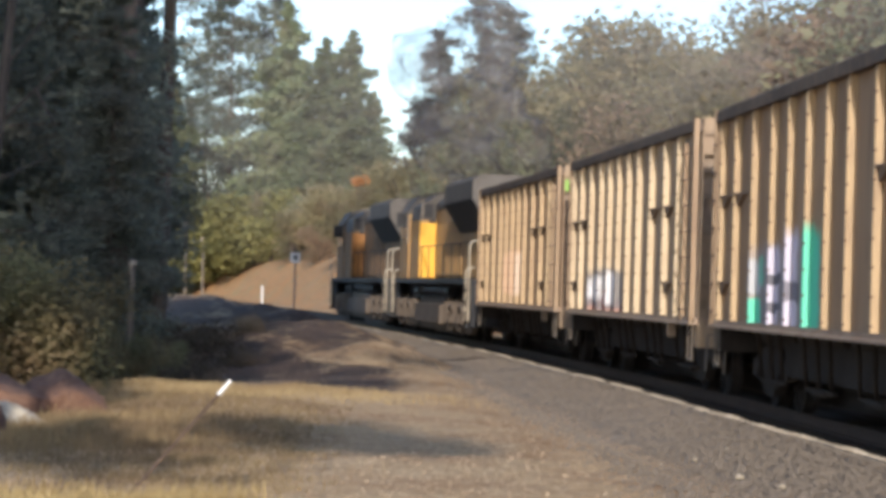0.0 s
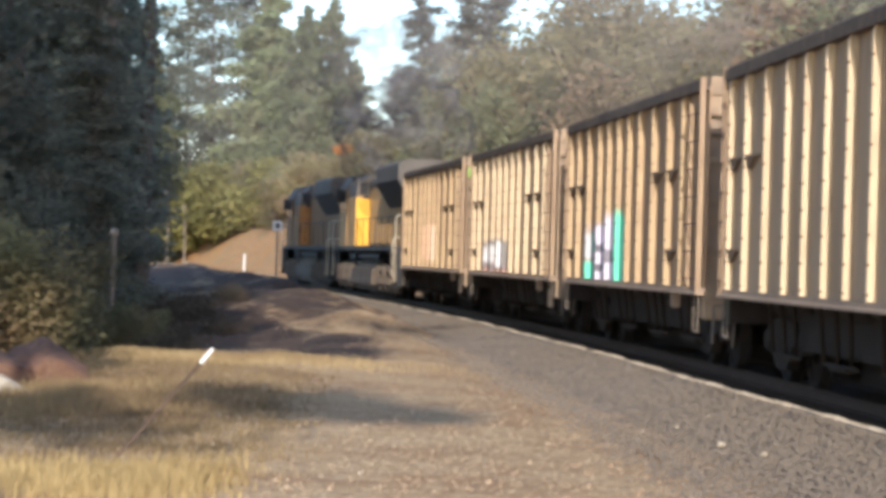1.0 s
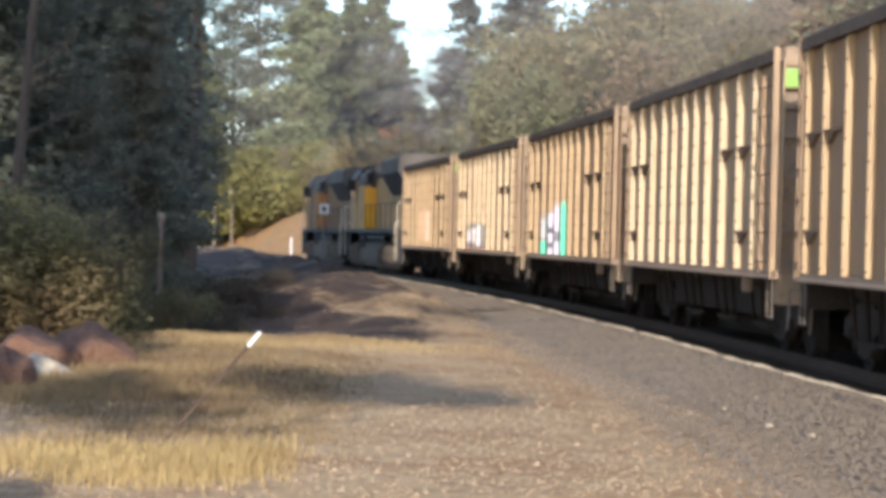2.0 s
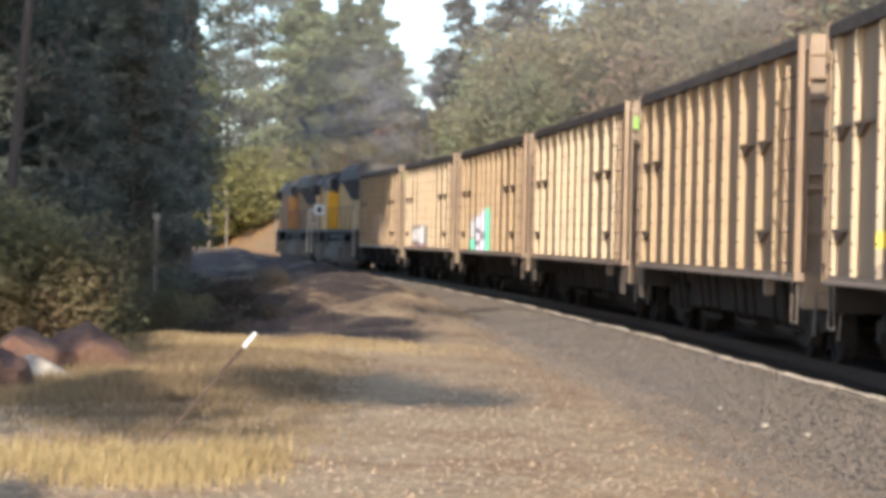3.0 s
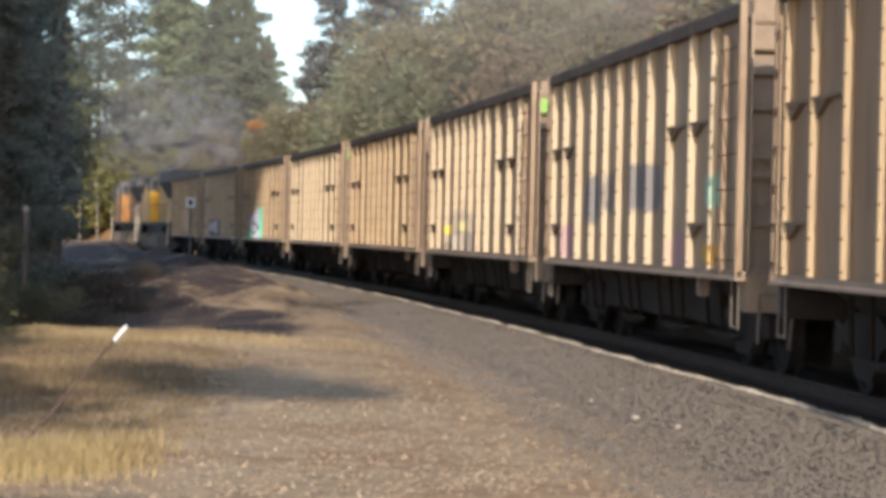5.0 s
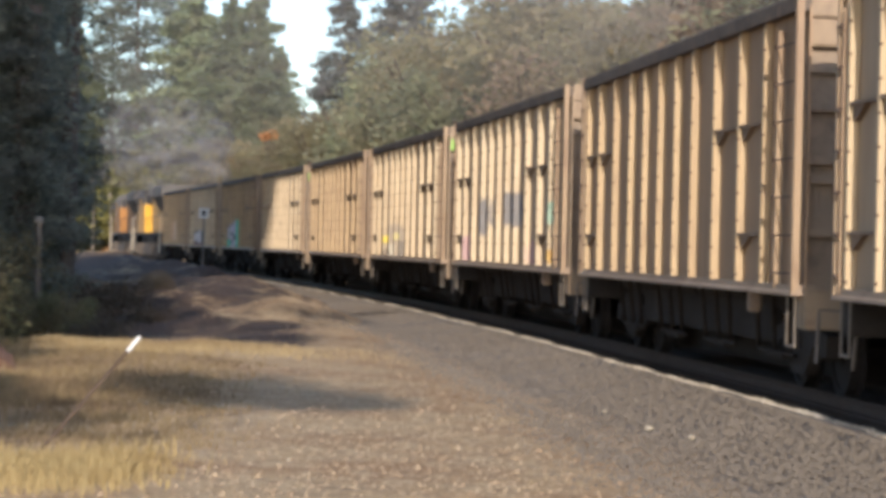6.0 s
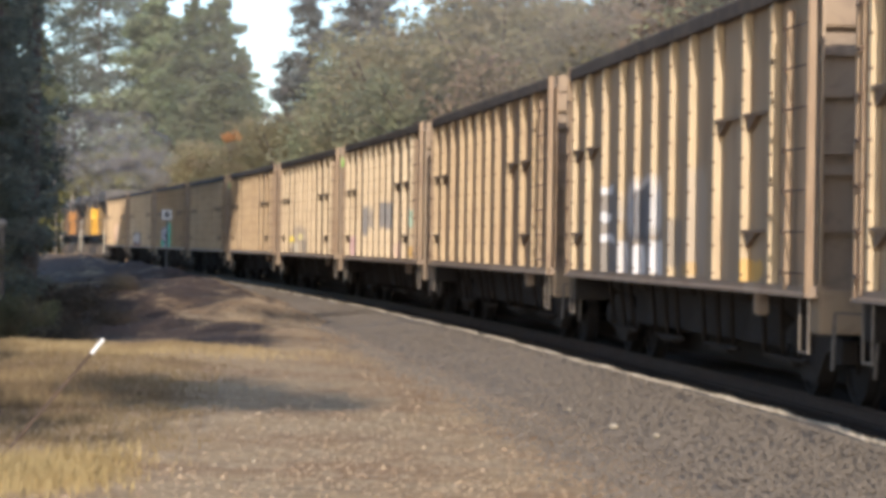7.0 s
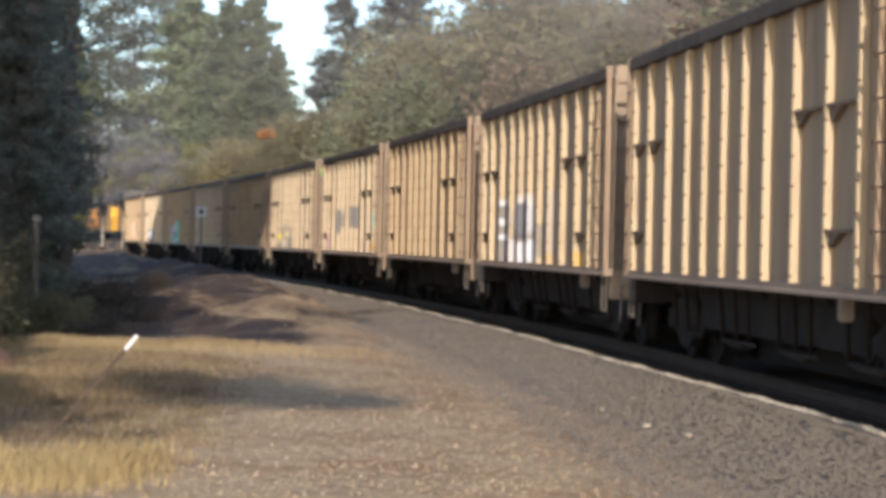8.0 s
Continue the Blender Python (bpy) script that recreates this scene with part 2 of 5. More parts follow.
S_TAB = np.arange(-260, 620.01, 0.5)
H_TAB = heading(S_TAB)
HALF = 1.6
i0 = int(260 / 0.5)
X_TAB = np.concatenate([[0], np.cumsum(-np.sin((H_TAB[1:] + H_TAB[:-1]) / 2) * 0.5)])
Y_TAB = np.concatenate([[0], np.cumsum(np.cos((H_TAB[1:] + H_TAB[:-1]) / 2) * 0.5)])
X_TAB = X_TAB - X_TAB[i0] + 5.4 + HALF * np.cos(H_TAB)
Y_TAB = Y_TAB - Y_TAB[i0] + HALF * np.sin(H_TAB)


def on_track(s, u=0.0):
    """The point u metres to the right of the track's middle, s metres along."""
    x, y, h = np.interp(s, S_TAB, X_TAB), np.interp(s, S_TAB, Y_TAB), np.interp(s, S_TAB, H_TAB)
    return x + u * np.cos(h), y + u * np.sin(h), h


def track_coords(x, y):
    """Distance along and to the right of the track, for arrays of places."""
    x, y = np.asarray(x, float), np.asarray(y, float)
    sx, sy, sh = X_TAB[::8], Y_TAB[::8], H_TAB[::8]
    s, u = np.zeros(x.size), np.zeros(x.size)
    fx, fy = x.ravel(), y.ravel()
    for a in range(0, fx.size, 4000):
        dx, dy = fx[a:a + 4000, None] - sx[None], fy[a:a + 4000, None] - sy[None]
        k = np.argmin(dx * dx + dy * dy, axis=1)
        r = np.arange(k.size)
        s[a:a + 4000] = S_TAB[::8][k] - dx[r, k] * np.sin(sh[k]) + dy[r, k] * np.cos(sh[k])
        u[a:a + 4000] = dx[r, k] * np.cos(sh[k]) + dy[r, k] * np.sin(sh[k])
    return s.reshape(x.shape), u.reshape(x.shape)


def waves(x, y, seed=0):
    r = np.random.RandomState(seed)
    z = np.zeros(np.shape(x))
    for k in range(10):
        f = 0.25 * 1.45 ** k
        a, b = r.uniform(0, 6.28, 2)
        z = z + np.sin(f * (x * np.cos(a) + y * np.sin(a)) + b) * 0.5 / 1.5 ** k
    return z


def ground_height(x, y):
    x, y = np.asarray(x, float), np.asarray(y, float)
    s, u = track_coords(x, y)
    near = np.clip(1 - np.abs(u) / 60, 0, 1)
    z = -0.15 + 0.035 * waves(x, y, 3) * near
    # low spoil heaps beside the line
    for cx, cy, rx, ry, hh in ((-3.2, 72, 2.6, 7, 0.3), (-1.2, 62, 1.6, 5, 0.12), (-8.0, 100, 3.0, 12, 0.25), (-14.0, 150, 5.0, 20, 0.6), (-3.4, 36, 2.2, 3.2, 0.14), (-16.5, 190, 4, 12, 0.5), (-22.0, 182, 3.5, 6, 0.5), (-19.0, 168, 2.4, 5, 0.4), (-12.5, 128, 1.8, 6, 0.2), (-9.6, 116, 1.4, 4, 0.15), (-4.4, 65, 1.5, 2.6, 0.22)):
        z = z + hh * np.exp(-((x - cx) / rx) ** 2 - ((y - cy) / ry) ** 2)
    rough = np.clip((y - 44) / 12, 0, 1) * np.clip((-u - 3.6) / 2.5, 0, 1) * np.clip((34 + u) / 10, 0, 1)
    z = z + rough * (0.13 * waves(x * 0.9, y * 0.75, 8) + 0.15 * waves(x * 0.5, y * 0.32, 21))
    # a low grassy rise, a dip behind it, and lumps of spoil running up to the ballast
    z = z + (0.12 + 0.03 * np.sin(x * 2.3) + 0.02 * np.sin(x * 5.1 + 1)) * np.exp(-((x + 4.0) / 4.2) ** 4 - ((y - 41.0) / 2.3) ** 2) - 0.35 * np.exp(-((x + 6.5) / 4.0) ** 2 - ((y - 51) / 4.0) ** 2)
    for k in range(26):
        ls, lu = 50 + 3.1 * k, -5.0 - 0.9 * ((k * 7) % 5) / 2
        a, b = (s - ls) * 0.5 + (u - lu) * 0.8, (u - lu) * 0.5 - (s - ls) * 0.8 * 0.35
        z = z + (0.21 + 0.06 * ((k * 5) % 4)) * np.exp(-(a / 1.5) ** 2 - (b / 0.7) ** 2)
    # sharp-crested ridges of dumped earth
    ridge = (1 - np.abs(np.sin(0.21 * y + 0.33 * x + 0.8 * np.sin(0.31 * x + 0.05 * y)))) ** 2
    z = z + 0.3 * ridge * np.clip((y - 50) / 10, 0, 1) * np.clip((-u - 2.6) / 1.5, 0, 1) * np.clip((30 + u) / 8, 0, 1) * np.clip((230 - y) / 20, 0, 1)
    # an uneven bank of spoil thrown up along the ballast
    bank = 0.14 + 0.09 * np.sin(s * 0.33 + 0.6) + 0.08 * np.sin(s * 0.81 + 2.0) + 0.05 * np.sin(s * 1.7)
    z = z + bank * np.exp(-((u + 5.6 + 0.5 * np.sin(s * 0.37)) / 0.9) ** 2) * np.clip((s - 70) / 18, 0, 1) * np.clip((225 - s) / 15, 0, 1)
    over = np.clip((u + 5.0) / 0.8, 0, 1) * np.clip((-2.1 - u) / 0.7, 0, 1) * np.clip((s - 66) / 12, 0, 1) * np.clip((225 - s) / 15, 0, 1)
    z = z + over * (0.2 + 0.1 * np.sin(s * 0.9 + u) + 0.07 * np.sin(s * 0.43 + 1.0 - 0.6 * u) + 0.04 * np.sin(s * 2.1))
    left = np.clip(-u - 16, 0, 200)
    z = z + left * 0.06 * np.clip((y + 20) / 60, 0, 1)
    # cutting and hillside on the right
    rise = np.clip((s + 40) / 60, 0.0, 1.0)
    cut = np.clip((u - 4.6) / 5.5, 0, 1)
    hill = np.clip(u - 9, 0, 130)
    z = z + rise * ((3 * cut ** 2 - 2 * cut ** 3) * 3.6 + hill * 0.36 * np.clip(1.25 - s / 420, 0.35, 1.1))
    bed = np.exp(-(u / 3.8) ** 4)
    return z - bed * 0.25


def ground_z(x, y):
    return float(ground_height(np.array([x]), np.array([y]))[0])


def grid_mesh(name, xs, ys, zf):
    gx, gy = np.meshgrid(xs, ys)
    gz = zf(gx.ravel(), gy.ravel())
    co = np.stack([gx.ravel(), gy.ravel(), gz], 1)
    nx, ny = len(xs), len(ys)
    i = (np.arange(ny - 1)[:, None] * nx + np.arange(nx - 1)[None]).ravel()
    return quads(name, co, np.stack([i, i + 1, i + 1 + nx, i + nx], 1), True)


def quads(name, co, faces, smooth=False):
    me = bpy.data.meshes.new(name)
    k = faces.shape[1]
    me.vertices.add(len(co))
    me.vertices.foreach_set("co", np.ascontiguousarray(co, dtype=np.float32).ravel())
    me.loops.add(faces.size)
    me.loops.foreach_set("vertex_index", np.ascontiguousarray(faces, dtype=np.int32).ravel())
    me.polygons.add(len(faces))
    me.polygons.foreach_set("loop_start", np.arange(0, faces.size, k, dtype=np.int32))
    me.polygons.foreach_set("use_smooth", np.full(len(faces), smooth))
    me.update(calc_edges=True)
    return me


def spread(lo, hi, fine_lo, fine_hi, step, grow=1.18):
    a = list(np.arange(fine_lo, fine_hi + step / 2, step))
    d = step
    while a[-1] < hi:
        d *= grow
        a.append(a[-1] + d)
    d = step
    while a[0] > lo:
        d *= grow
        a.insert(0, a[0] - d)
    return np.array(a)


# ---------- ground ----------
def ground_material():
    m, n, l, b = nodes("dry_ground")
    tc = n.new("ShaderNodeTexCoord").outputs["Object"]
    c = mixrgb(n, l, noise_of(n, l, tc, 0.45, 5, 0.4, 0.6), (0.42, 0.292, 0.158), (0.328, 0.202, 0.103))
    c = mixrgb(n, l, noise_of(n, l, tc, 2.2, 6, 0.45, 0.7, 1.0), c, (0.49, 0.36, 0.212))
    c = mixrgb(n, l, noise_of(n, l, tc, 9, 6, 0.54, 0.72), c, (0.19, 0.118, 0.067))
    c = mixrgb(n, l, noise_of(n, l, tc, 30, 4, 0.6, 0.75), c, (0.41, 0.32, 0.21))
    # tree shade put into the ground colour, broken by long dappled streaks
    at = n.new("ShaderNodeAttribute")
    at.attribute_name = "tree_shade"
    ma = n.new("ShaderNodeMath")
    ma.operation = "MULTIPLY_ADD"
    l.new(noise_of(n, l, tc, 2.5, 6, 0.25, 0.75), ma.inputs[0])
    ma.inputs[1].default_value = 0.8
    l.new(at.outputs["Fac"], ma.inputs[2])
    dapple = n.new("ShaderNodeMath")
    dapple.operation = "MULTIPLY_ADD"
    l.new(noise_of(n, l, stretch(n, l, tc, (0.55, 0.12, 1)), 1.0, 4, 0.35, 0.62, 0.8), dapple.inputs[0])
    dapple.inputs[1].default_value = 0.9
    l.new(ma.outputs[0], dapple.inputs[2])
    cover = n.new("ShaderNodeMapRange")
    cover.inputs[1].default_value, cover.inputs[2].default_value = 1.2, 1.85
    l.new(dapple.outputs[0], cover.inputs[0])
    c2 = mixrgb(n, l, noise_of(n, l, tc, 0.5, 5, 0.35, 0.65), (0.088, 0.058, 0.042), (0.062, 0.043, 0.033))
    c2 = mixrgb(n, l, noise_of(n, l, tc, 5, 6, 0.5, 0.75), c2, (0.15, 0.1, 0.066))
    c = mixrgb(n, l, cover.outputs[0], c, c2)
    l.new(c, b.inputs["Base Color"])
    b.inputs["Roughness"].default_value = 0.95
    b.inputs["Specular IOR Level"].default_value = 0.2
    t = n.new("ShaderNodeTexNoise")
    t.inputs["Scale"].default_value, t.inputs["Detail"].default_value = 7, 8
    l.new(tc, t.inputs["Vector"])
    bp = n.new("ShaderNodeBump")
    bp.inputs["Strength"].default_value, bp.inputs["Distance"].default_value = 0.7, 0.08
    l.new(t.outputs[0], bp.inputs["Height"])
    l.new(bp.outputs[0], b.inputs["Normal"])
    return m


def soil_material():
    """Ochre cut earth that gives way to fallen leaves and dry grass on the hill above."""
    m, n, l, b = nodes("ochre_soil")
    tc = n.new("ShaderNodeTexCoord").outputs["Object"]
    c = mixrgb(n, l, noise_of(n, l, tc, 0.3, 5, 0.35, 0.65), (0.45, 0.24, 0.105), (0.40, 0.25, 0.13))
    c = mixrgb(n, l, noise_of(n, l, tc, 1.6, 6, 0.5, 0.7, 1.0), c, (0.26, 0.15, 0.08))
    c = mixrgb(n, l, noise_of(n, l, tc, 0.7, 7, 0.52, 0.66), c, (0.33, 0.25, 0.13))
    l.new(c, b.inputs["Base Color"])
    b.inputs["Roughness"].default_value = 0.95
    b.inputs["Specular IOR Level"].default_value = 0.1
    t = n.new("ShaderNodeTexNoise")
    t.inputs["Scale"].default_value, t.inputs["Detail"].default_value = 1.5, 8
    l.new(tc, t.inputs["Vector"])
    bp = n.new("ShaderNodeBump")
    bp.inputs["Strength"].default_value, bp.inputs["Distance"].default_value = 0.8, 0.4
    l.new(t.outputs[0], bp.inputs["Height"])
    l.new(bp.outputs[0], b.inputs["Normal"])
    return m


GX = spread(-2500, 2500, -26, 8, 0.4, 1.13)
GY = spread(-900, 3500, 12, 215, 0.5, 1.07)
gme = grid_mesh("ground", GX, GY, ground_height)
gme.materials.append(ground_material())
gme.materials.append(soil_material())
# the cut bank and the hill show bare soil
cx = np.zeros(len(gme.polygons) * 3)
gme.polygons.foreach_get("center", cx)
cx = cx.reshape(-1, 3)
cs, cu = track_coords(cx[:, 0], cx[:, 1])
gme.polygons.foreach_set("material_index", ((cu > 4.4) & (cu < 140) & (cs > 0)).astype(np.int32))
# darker ground tone where the shade of the left trees falls
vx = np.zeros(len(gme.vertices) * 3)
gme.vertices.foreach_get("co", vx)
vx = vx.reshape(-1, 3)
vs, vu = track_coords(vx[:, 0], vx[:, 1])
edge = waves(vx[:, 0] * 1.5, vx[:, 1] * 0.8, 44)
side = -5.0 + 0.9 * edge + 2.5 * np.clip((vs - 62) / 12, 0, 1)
tree_shade = np.clip((vx[:, 1] - 43.5 - edge) / 2 + 0.5, 0, 1) * np.clip((side - vu) / 1.6 + 0.5, 0, 1) * np.clip((172 - vx[:, 1]) / 22, 0, 1) * np.clip((vu + 30) / 5, 0, 1)
gme.attributes.new("tree_shade", "FLOAT", "POINT").data.foreach_set("value", tree_shade.astype(np.float32))
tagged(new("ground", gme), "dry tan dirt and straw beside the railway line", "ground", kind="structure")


# ---------- ballast, ties, rails ----------
def ballast_material():
    m, n, l, b = nodes("grey_ballast")
    tc = n.new("ShaderNodeTexCoord").outputs["Object"]
    v = n.new("ShaderNodeTexVoronoi")
    v.inputs["Scale"].default_value = 22
    l.new(tc, v.inputs["Vector"])
    c = mixrgb(n, l, noise_of(n, l, tc, 0.5, 4), (0.152, 0.122, 0.092), (0.126, 0.1, 0.075))
    sep = n.new("ShaderNodeSeparateColor")
    l.new(v.outputs["Color"], sep.inputs[0])
    k = n.new("ShaderNodeMapRange")
    k.inputs[1].default_value, k.inputs[2].default_value, k.inputs[4].default_value = 0.5, 1.0, 0.5
    l.new(sep.outputs[0], k.inputs[0])
    c = mixrgb(n, l, k.outputs[0], c, (0.2, 0.168, 0.13))
    # blown dirt gathers at the foot of the slope
    at = n.new("ShaderNodeAttribute")
    at.attribute_name = "dirt"
    big = noise_of(n, l, tc, 1.1, 5, 0.25, 0.75)
    small = noise_of(n, l, tc, 11, 4, 0.3, 0.7)
    tot = at.outputs["Fac"]
    for src, gain in ((big, 0.5), (small, 0.55)):
        ma = n.new("ShaderNodeMath")
        ma.operation = "MULTIPLY_ADD"
        l.new(src, ma.inputs[0])
        ma.inputs[1].default_value = gain
        l.new(tot, ma.inputs[2])
        tot = ma.outputs[0]
    dr = n.new("ShaderNodeMapRange")
    dr.inputs[1].default_value, dr.inputs[2].default_value = 0.95, 1.2
    l.new(tot, dr.inputs[0])
    c = mixrgb(n, l, dr.outputs[0], c, (0.38, 0.262, 0.15))
    # stones between the rails coloured near black for the shade under the cars
    car_shade = n.new("ShaderNodeAttribute")
    car_shade.attribute_name = "under_car_shade"
    c = mixrgb(n, l, car_shade.outputs["Fac"], c, (0.034, 0.03, 0.028))
    dull = n.new("ShaderNodeMapRange")
    dull.inputs[3].default_value, dull.inputs[4].default_value = 0.5, 0.05
    l.new(car_shade.outputs["Fac"], dull.inputs[0])
    l.new(dull.outputs[0], b.inputs["Specular IOR Level"])
    l.new(c, b.inputs["Base Color"])
    b.inputs["Roughness"].default_value = 0.9
    bp = n.new("ShaderNodeBump")
    bp.inputs["Strength"].default_value, bp.inputs["Distance"].default_value, bp.invert = 0.32, 0.03, True
    l.new(v.outputs["Distance"], bp.inputs["Height"])
    l.new(bp.outputs[0], b.inputs["Normal"])
    return m


M_BALLAST = ballast_material()
rng = np.random.RandomState(5)


def crest_shift(s):
    """The crest lies closer to the rails where the yard comes up to it."""
    return 0.4 * np.clip((42 - s) / 18, 0, 1)


BS = np.concatenate([np.arange(-200, 10, 4.0), np.arange(10, 110, 0.3), np.arange(110, 420, 2.0)])
PROF = [(-4.7, -0.42), (-4.1, -0.215), (-3.4, -0.165), (-2.8, -0.11), (-2.2, -0.045), (-1.85, -0.005), (-1.72, 0.035), (-1.6, 0.02), (-1.3, -0.05), (0, -0.06), (1.3, -0.05), (1.7, 0.0), (2.4, -0.15), (3.6, -0.3), (4.6, -0.55)]
bu, bz = np.array([p[0] for p in PROF]), np.array([p[1] for p in PROF])
bco = []
for s in BS:
    jit = 0.10 * math.sin(s * 0.31) + 0.05 * math.sin(s * 1.3 + 1) + crest_shift(s)
    foot = 0.07 * math.sin(s * 0.47 + 2) + 0.04 * math.sin(s * 1.9)
    u = bu + np.where(bu < -1.5, jit * 0.5, 0) + np.where(bu < -3.0, foot, 0) + rng.normal(0, 0.01, len(bu))
    x, y, h = on_track(np.full(len(u), s), u)
    bco.append(np.stack([x, y, bz + rng.normal(0, 0.004, len(u))], 1))
bco = np.concatenate(bco)
k = len(PROF)
i = (np.arange(len(BS) - 1)[:, None] * k + np.arange(k - 1)[None]).ravel()
bme = quads("ballast", bco, np.stack([i, i + 1, i + 1 + k, i + k], 1), True)
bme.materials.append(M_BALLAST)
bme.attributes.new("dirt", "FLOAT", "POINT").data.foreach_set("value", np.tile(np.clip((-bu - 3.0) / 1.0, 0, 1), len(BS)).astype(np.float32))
bme.attributes.new("under_car_shade", "FLOAT", "POINT").data.foreach_set("value", np.tile(np.clip((1.75 - np.abs(bu)) / 0.3, 0, 1) * 0.95, len(BS)).astype(np.float32))
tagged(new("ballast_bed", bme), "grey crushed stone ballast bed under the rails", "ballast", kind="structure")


def chips(name, px, py, pz, size, rs, squash=0.7):
    """Loose angular stones, joined: each a jittered octahedron."""
    base = np.array([(1, 0, 0), (0, 1, 0), (-1, 0, 0), (0, -1, 0), (0, 0, 1), (0, 0, -1)], float)
    f = np.array([(0, 1, 4), (1, 2, 4), (2, 3, 4), (3, 0, 4), (1, 0, 5), (2, 1, 5), (3, 2, 5), (0, 3, 5)])
    m = len(px)
    ang = rs.uniform(0, 6.28, m)
    v = base[None] * rs.uniform(0.6, 1.3, (m, 6, 1)) * size[:, None, None]
    v[:, :, 2] *= squash
    c, s = np.cos(ang)[:, None], np.sin(ang)[:, None]
    co = np.stack([v[:, :, 0] * c - v[:, :, 1] * s + px[:, None], v[:, :, 0] * s + v[:, :, 1] * c + py[:, None], v[:, :, 2] + pz[:, None]], 2)
    return quads(name, co.reshape(-1, 3), (f[None] + 6 * np.arange(m)[:, None, None]).reshape(-1, 3))


def stone_material(name, a, b_, c):
    m, n, l, b = nodes(name)
    g = n.new("ShaderNodeNewGeometry").outputs["Random Per Island"]
    tc = n.new("ShaderNodeTexCoord").outputs["Object"]
    col = mixrgb(n, l, g, a, b_)
    col = mixrgb(n, l, noise_of(n, l, tc, 25, 3, 0.45, 0.7), col, c)
    l.new(col, b.inputs["Base Color"])
    b.inputs["Roughness"].default_value = 0.9
    return m


rs = np.random.RandomState(11)
N = 60000
ss = 14 + 105 * rs.uniform(0, 1, N) ** 1.7
uu = rs.uniform(-4.3, -1.45, N)
thin = rs.uniform(0, 1, N) > np.clip((-uu - 3.0) / 1.2, 0, 0.9)
ss, uu = ss[thin], uu[thin]
N = len(ss)
px, py, _ = on_track(ss, uu)
me = chips("stones", px, py, np.interp(uu, bu, bz) + 0.004, rs.uniform(0.012, 0.03, N), rs)
me.materials.append(stone_material("ballast_stone", (0.128, 0.104, 0.08), (0.2, 0.162, 0.122), (0.152, 0.121, 0.09)))
tagged(new("ballast_stones", me), "loose grey crushed stones on the ballast shoulder", "stones", kind="stuff")


N = 6500
ss = 14 + 60 * rs.uniform(0, 1, N) ** 1.6
uu = -3.75 - np.abs(rs.normal(0, 0.33, N))
px, py, _ = on_track(ss, uu)
me = chips("strays", px, py, np.maximum(np.interp(uu, bu, bz), ground_height(px, py)) + 0.003, rs.uniform(0.012, 0.03, N), rs)
me.materials.append(bpy.data.materials["ballast_stone"])
tagged(new("stray_stones", me), "grey stones strewn from the ballast onto the dirt", "stones", kind="stuff")
# crest line of paler stones, the sunlit edge put into their colour
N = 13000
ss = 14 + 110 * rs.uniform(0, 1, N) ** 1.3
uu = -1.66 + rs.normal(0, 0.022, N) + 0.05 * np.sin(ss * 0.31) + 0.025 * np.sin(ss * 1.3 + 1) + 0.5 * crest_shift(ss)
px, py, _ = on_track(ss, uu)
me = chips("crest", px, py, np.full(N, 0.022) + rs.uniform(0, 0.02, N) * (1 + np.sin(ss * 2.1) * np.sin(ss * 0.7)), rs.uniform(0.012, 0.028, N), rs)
me.materials.append(stone_material("sunlit_crest_stone", (0.44, 0.365, 0.265), (0.58, 0.5, 0.385), (0.34, 0.275, 0.2)))
tagged(new("crest_stones", me), "crest stones coloured pale for the sunlit ballast edge", "stones", kind="stuff")


def sweep(name, outline, u0, s_list, z0, material):
    """A bar of constant section laid along the track."""
    co = []
    for s in s_list:
        x, y, h = on_track(s, u0)
        co += [(x + p[0] * math.cos(h), y + p[0] * math.sin(h), z0 + p[1]) for p in outline]
    k = len(outline)
    fs = []
    for a in range(len(s_list) - 1):
        for b in range(k):
            fs.append((a * k + b, a * k + (b + 1) % k, (a + 1) * k + (b + 1) % k, (a + 1) * k + b))
    me = quads(name, np.array(co), np.array(fs))
    me.materials.append(material)
    return me


RAIL_Z = 0.15
SEC = [(-0.07, 0), (-0.07, 0.02), (-0.012, 0.035), (-0.012, 0.12), (-0.036, 0.135), (-0.036, 0.165), (0.036, 0.165), (0.036, 0.135), (0.012, 0.12), (0.012, 0.035), (0.07, 0.02), (0.07, 0)]
for u0 in (-0.755, 0.755):
    tagged(new("rail", sweep("rail", SEC, u0, np.arange(-200, 420, 2.0), RAIL_Z - 0.165, M_RAIL)), "rusty brown steel rail with a worn head", "rail", kind="structure")

# ---------- freight cars ----------
LEN = 14.45            # body length
RIBS = (1.64, 2.89, 4.29, 5.64, 6.78, 7.91, 9.05, 10.16, 11.5, 12.86, 14.04)


def lathe_x(bm, prof, seg=20):
    """Turn a profile of (x, radius) round the x axis."""
    rings = [[bm.verts.new((x, r * math.cos(2 * math.pi * a / seg), r * math.sin(2 * math.pi * a / seg))) for a in range(seg)] for x, r in prof]
    for A, B in zip(rings, rings[1:]):
        for a in range(seg):
            bm.faces.new((A[a], A[(a + 1) % seg], B[(a + 1) % seg], B[a]))
    bm.faces.new(rings[0][::-1])
    bm.faces.new(rings[-1])
    bmesh.ops.recalc_face_normals(bm, faces=bm.faces[:])


